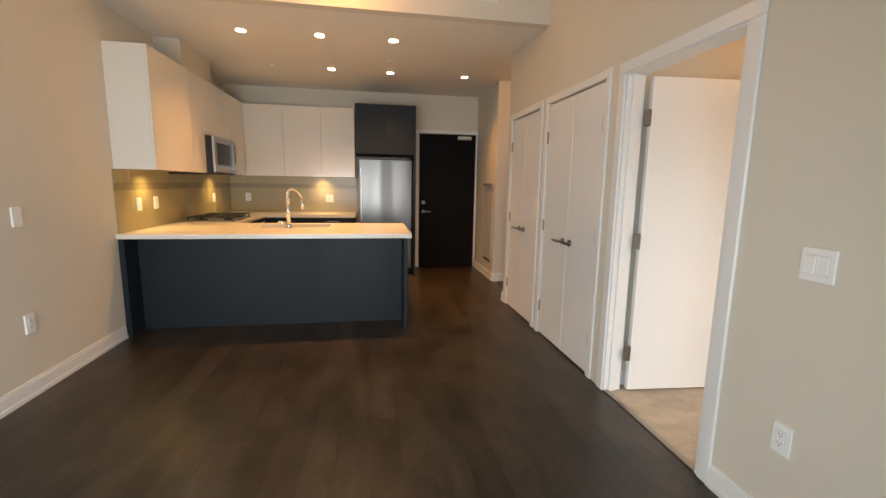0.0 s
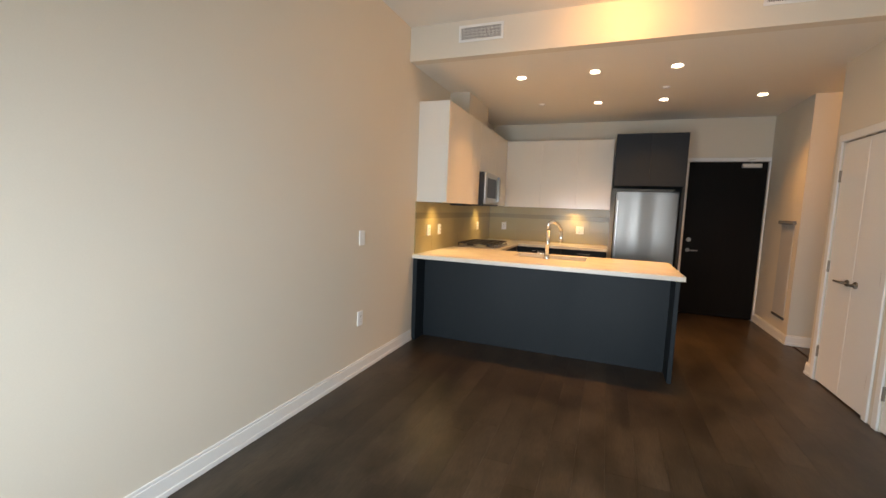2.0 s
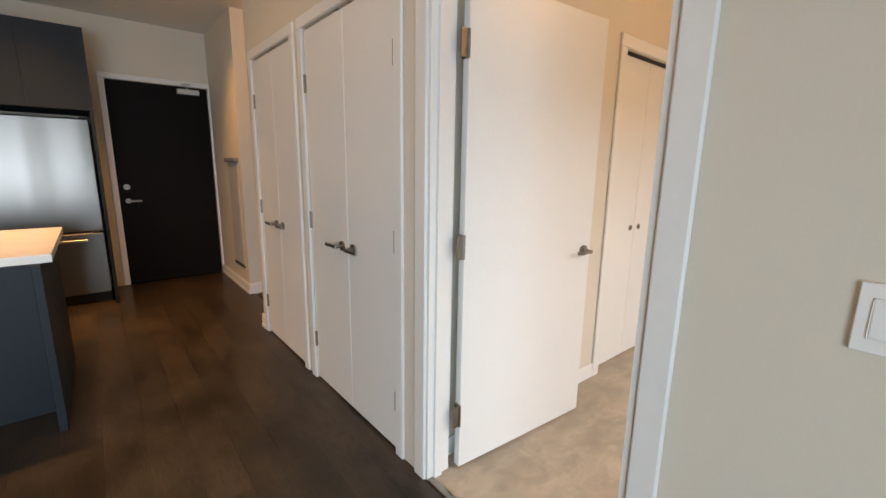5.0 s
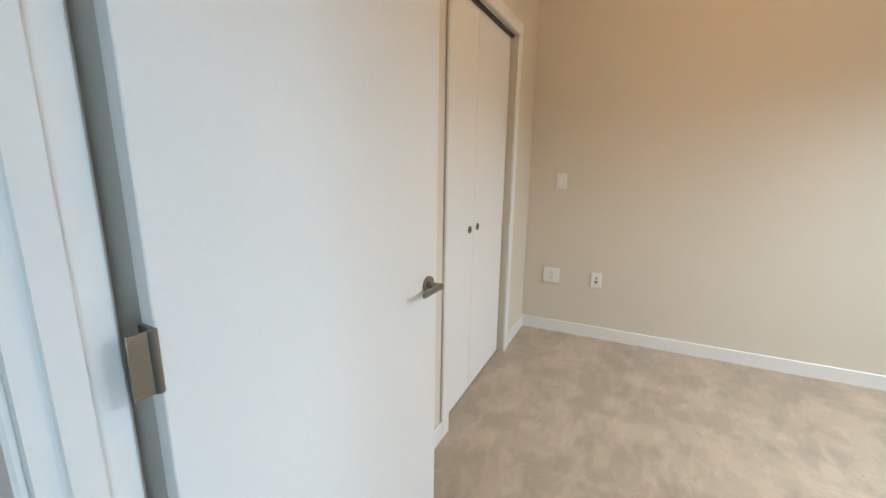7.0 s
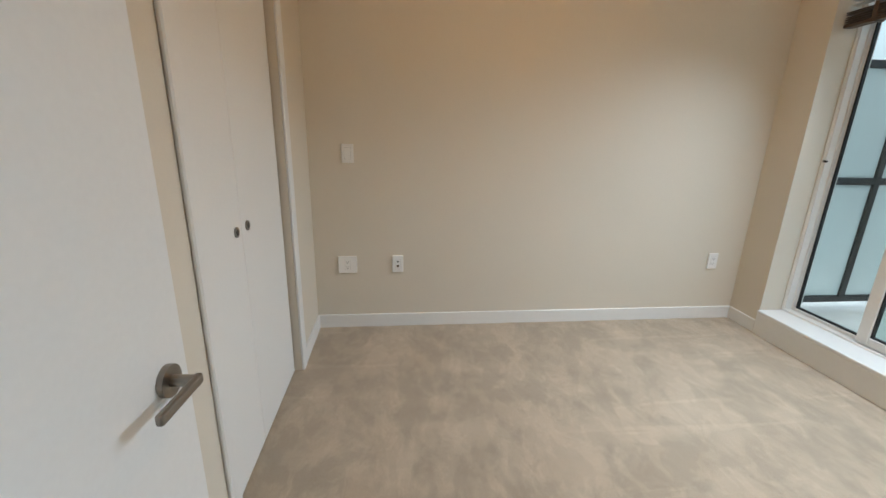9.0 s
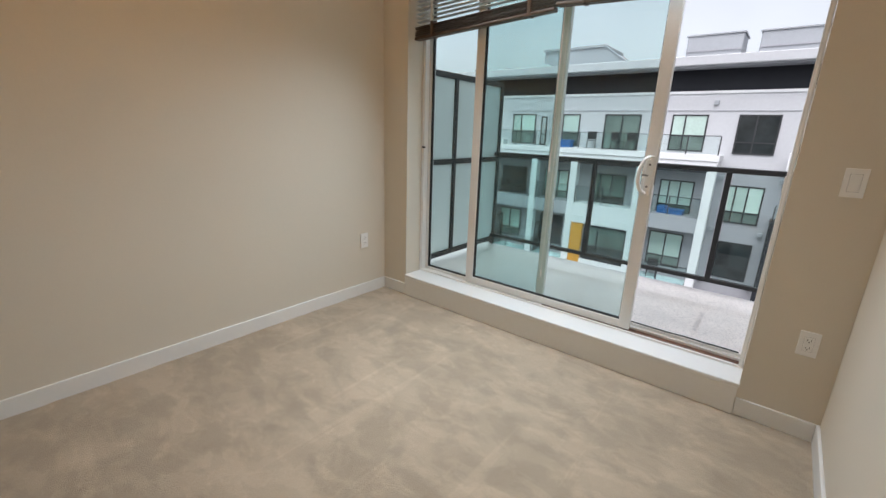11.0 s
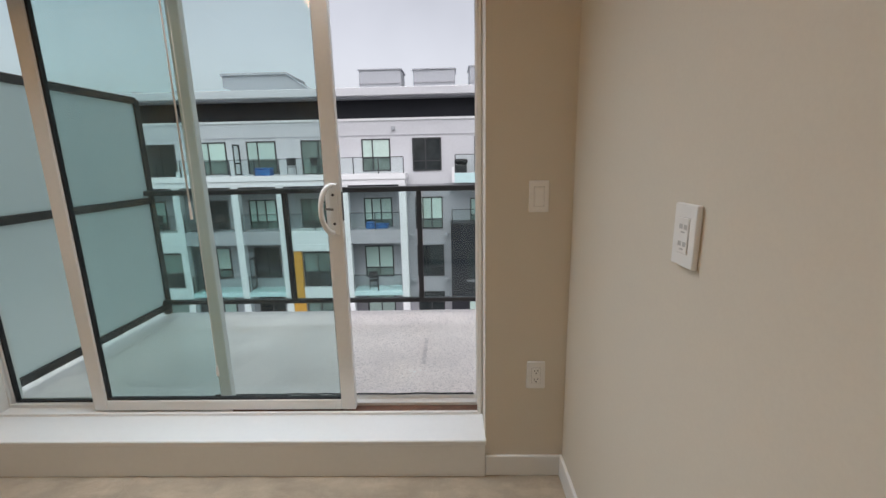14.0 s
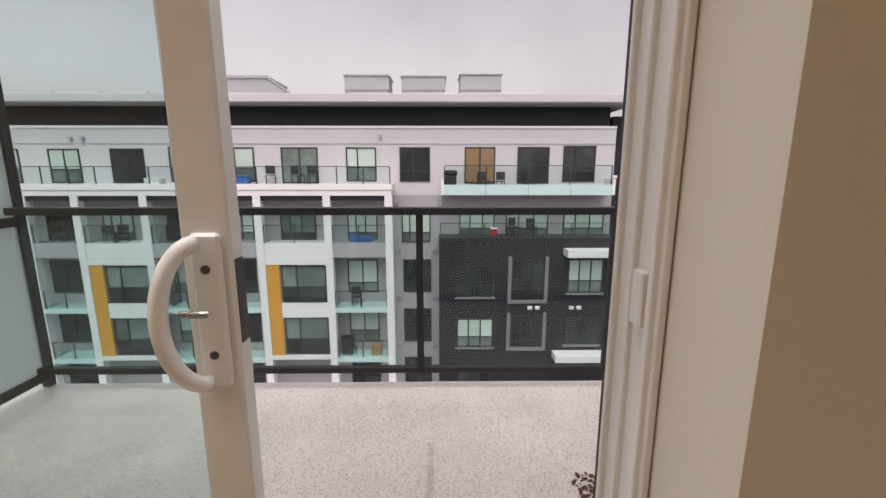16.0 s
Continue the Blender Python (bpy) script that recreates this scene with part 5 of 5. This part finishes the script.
for x0, x1, z in ((-2.25, -0.13, -5.26), (-2.25, -0.16, -8.07), (-7.95, -5.96, -5.05), (-7.95, -5.96, -7.95)):
    part("sill", box(x0, x1, PY, PY + 0.09, z - 0.12, z - 0.01), REVEAL, ab)
for x in (-5.95, -3.8, -1.65):
    part("front_joint", box(x - 0.015, x + 0.015, PY, PY + 0.012, 0.07, 0.57), MIDP, ab)
part("wing_band", box(-9.62, -8.58, FY - 0.6, FY - 0.56, 0.86, 1.02), WHITEP, ab, "white band on the side wing")
# things kept on the balconies across
BLUE = mat("blue_cover", (0.03, 0.13, 0.36), 0.6, vary=0.2)
CARD = mat("brown_cardboard", (0.36, 0.22, 0.11), 0.8, vary=0.15)


def storage_box(x, y, z, w, h, material, label):
    t = thing("storage_box", (x, y, z), label, "box")
    part("body", box(x - w / 2, x + w / 2, y - 0.25, y + 0.25, z, z + h * 0.82, bevel=0.03), material, t)
    part("lid", box(x - w / 2 - 0.03, x + w / 2 + 0.03, y - 0.28, y + 0.28, z + h * 0.82, z + h, bevel=0.03), material, t)


def patio_chair(x, y, z, turn):
    t = thing("patio_chair", (0, 0, 0), "dark metal patio chair on a far balcony", "chair", "patio chairs across")
    part("seat", box(-0.24, 0.24, -0.24, 0.24, 0.42, 0.46, bevel=0.01), FARFR, t)
    part("backrest", box(-0.24, 0.24, -0.26, -0.22, 0.50, 0.92, bevel=0.01), FARFR, t)
    for a in (-0.22, 0.22):
        for b in (-0.22, 0.22):
            part("leg", box(a - 0.02, a + 0.02, b - 0.02, b + 0.02, 0, 0.42), FARFR, t)
    t.matrix_basis = pose(x, y, z, 0, 0, turn)


def grill(x, y, z):
    t = thing("grill", (x, y, z), "covered dark barbecue grill on a far balcony", "grill")
    part("cart", box(x - 0.30, x + 0.30, y - 0.25, y + 0.25, z, z + 0.68, bevel=0.03), FARFR, t)
    part("hood", box(x - 0.36, x + 0.36, y - 0.30, y + 0.30, z + 0.69, z + 1.0, bevel=0.12, segments=2), BLACK, t)


storage_box(10.9, -21.5, 0.61, 0.9, 0.42, BLUE, "blue covered box on a far balcony")
storage_box(4.6, -21.5, -2.41, 0.8, 0.26, BLUE, "blue covered box on a far balcony")
storage_box(5.2, -21.5, -2.41, 0.4, 0.36, BLUE, "blue covered box on a far balcony")
cooler = thing("cooler_box", (-2.2, -21.5, -2.10), "small red cooler box with white lid on a far terrace", "cooler")
part("body", box(-2.38, -2.02, -21.65, -21.35, -2.10, -1.76, bevel=0.03), mat("red_plastic", (0.45, 0.03, 0.04), 0.4), cooler)
part("lid", box(-2.40, -2.00, -21.67, -21.33, -1.76, -1.68, bevel=0.03), WHITEP, cooler)
storage_box(4.15, -21.4, -8.71, 0.55, 0.50, CARD, "brown cardboard box on a far balcony")
storage_box(15.2, -21.4, 0.61, 0.8, 0.30, WHITEP, "low white box on a far balcony")
grill(0.10, -21.4, 0.30)
grill(5.75, -21.5, -8.71)
for x, y, z, q in ((9.3, -21.4, 0.61, 20), (7.9, -21.4, 0.61, 160), (7.2, -21.4, 0.61, 200), (-3.3, -21.5, -2.1, 30), (-4.2, -21.5, -2.1, 150), (5.2, -21.5, -5.89, 10), (13.6, -21.4, -2.41, 40), (-1.6, -21.4, 0.30, 20), (14.2, -21.4, -2.41, 100), (14.9, -21.4, -2.41, 250), (17.2, -21.4, -2.41, 30), (17.9, -21.4, -2.41, 200), (20.4, -21.4, -2.41, 80), (5.6, -21.4, -8.71, 140), (-2.4, -21.4, 0.30, 190), (-4.0, -21.4, 0.30, 60)):
    patio_chair(x, y, z, q)

# plant boxes on the roof
for x0, x1, z1 in ((3.45, 5.62, 6.12), (0.44, 2.58, 6.08), (-2.56, -0.56, 6.18)):
    h = thing("roof_unit", ((x0 + x1) / 2, -24, 5.02), "pale metal ventilation housing on the flat roof", "roof unit", "roof housings")
    part("casing", box(x0 - 0.1, x1 + 0.1, -25.0, -23.2, 5.02, z1 + 0.1, bevel=0.03), ROOFM, h)
    part("band", box(x0 - 0.1, x1 + 0.1, -23.19, -23.15, 5.50, 5.56), MIDP, h)
    part("cap", box(x0 - 0.16, x1 + 0.16, -25.06, -23.14, z1 + 0.1, z1 + 0.16), ROOFM, h)
part("roof_kerb", box(-3.6, 7.4, -26.0, -25.2, 5.02, 5.28, bevel=0.02), ROOFM, ab)
h = thing("stair_head", (11.4, -26, 5.02), "pale sloped stair housing on the flat roof", "roof unit")
bm = bmesh.new()
prof = ((8.9, 5.02), (13.4, 5.02), (13.4, 5.5), (14.3, 5.75), (14.3, 6.42), (10.45, 6.42), (8.9, 5.35))
ends = [[bm.verts.new((x, y, z)) for x, z in prof] for y in (-28.0, -24.8)]
bm.faces.new(ends[0])
bm.faces.new(ends[1][::-1])
for k in range(len(prof)):
    bm.faces.new((ends[0][k], ends[1][k], ends[1][(k + 1) % 7], ends[0][(k + 1) % 7]))
bmesh.ops.recalc_face_normals(bm, faces=bm.faces[:])
part("casing", bm, ROOFM, h)
part("roof_lip", box(10.40, 14.38, -28.1, -24.7, 6.42, 6.55), ROOFM, h)
part("sloped_cap", tube([(10.42, -24.76, 6.46), (8.85, -24.76, 5.38)], 0.05, 6), ROOFM, h)
part("kerb", box(9.0, 13.3, -24.79, -24.74, 5.02, 5.12), MIDP, h)
for x in (16.0, 18.5, 21.0, 24.0):
    p = thing("roof_vent", (x, -23.0, 5.02), "small pipe vent on the flat roof", "roof vent", "roof pipe vents")
    part("pipe", cyl((x, -23.0, 5.02), 0.08, 0.28, segments=10), ROOFM, p)
    part("cap", cyl((x, -23.0, 5.30), 0.12, 0.05, segments=10), ROOFM, p)

# ---- kitchen tiles and hardwood boards, piece by piece ----
back = solid("wall_backsplash", box(XL, XL + 0.003, 4.50, YN, ZC1, ZU0), GROUT, "taupe glazed tile backsplash with a darker band", "backsplash")
back2 = solid("wall_backsplash_rear", box(XL + 0.003, -1.79, YN - 0.003, YN, ZC1, ZU0), GROUT, "taupe glazed tile backsplash with a darker band", "backsplash")
ROWS = ((0.914, 1.094, TILE, 0.46), (1.097, 1.277, TILE, 0.46), (1.28, 1.345, TILED, 0.46), (1.348, 1.457, TILE, 0.46))
tiles = {}


def piece(name, sx, sy, sz, material, bevel, parent, at):
    key = (name, round(sx, 4), round(sy, 4), round(sz, 4), material.name)
    if key not in tiles:
        tiles[key] = mesh_of(name, box(-sx / 2, sx / 2, -sy / 2, sy / 2, -sz / 2, sz / 2, bevel=bevel), material)
    ob = new(name, tiles[key])
    ob.parent = parent
    ob.matrix_parent_inverse = world_of(parent).inverted()
    ob.location = at


for z0, z1, m, w in ROWS:
    y, k = 4.50, 0
    y -= 0.0 if z0 in (0.914, 1.28) else w / 2
    while y < YN - 0.01:
        a, b = max(y, 4.50), min(y + w - 0.003, YN - 0.009)
        if b - a > 0.02:
            piece("tile", 0.006, b - a, z1 - z0, m, 0.001, back, (XL + 0.006, (a + b) / 2, (z0 + z1) / 2))
        y += w
    x = XL + 0.009 - (0.0 if z0 in (0.914, 1.28) else w / 2)
    while x < -1.80:
        a, b = max(x, XL + 0.0095), min(x + w - 0.003, -1.79)
        if b - a > 0.02:
            piece("tile", b - a, 0.006, z1 - z0, m, 0.001, back2, ((a + b) / 2, YN - 0.006, (z0 + z1) / 2))
        x += w

floor_ob = bpy.data.objects["floor"]
rnd = random.Random(5)
BW = 0.162
x = XL
while x < XR + 0.16:
    w = min(BW, 1.9 - x)
    y = YS - rnd.random() * 1.1
    while y < YN:
        L = rnd.choice((0.9, 1.2, 1.5, 1.8))
        a, b = max(y, YS), min(y + L, YN)
        if b - a > 0.05 and not (x + w > XR + 0.08 and b < 5.29):
            piece("floorboard", w - 0.0003, b - a - 0.0003, 0.016, WOOD, 0.0004, floor_ob, (x + w / 2, (a + b) / 2, -0.008))
        y += L
    x += BW
for k in range(9):
    piece("floorboard", 0.1604, 1.02, 0.016, WOOD, 0.0012, floor_ob, (0.32 + 0.162 * k, 5.80, -0.008))
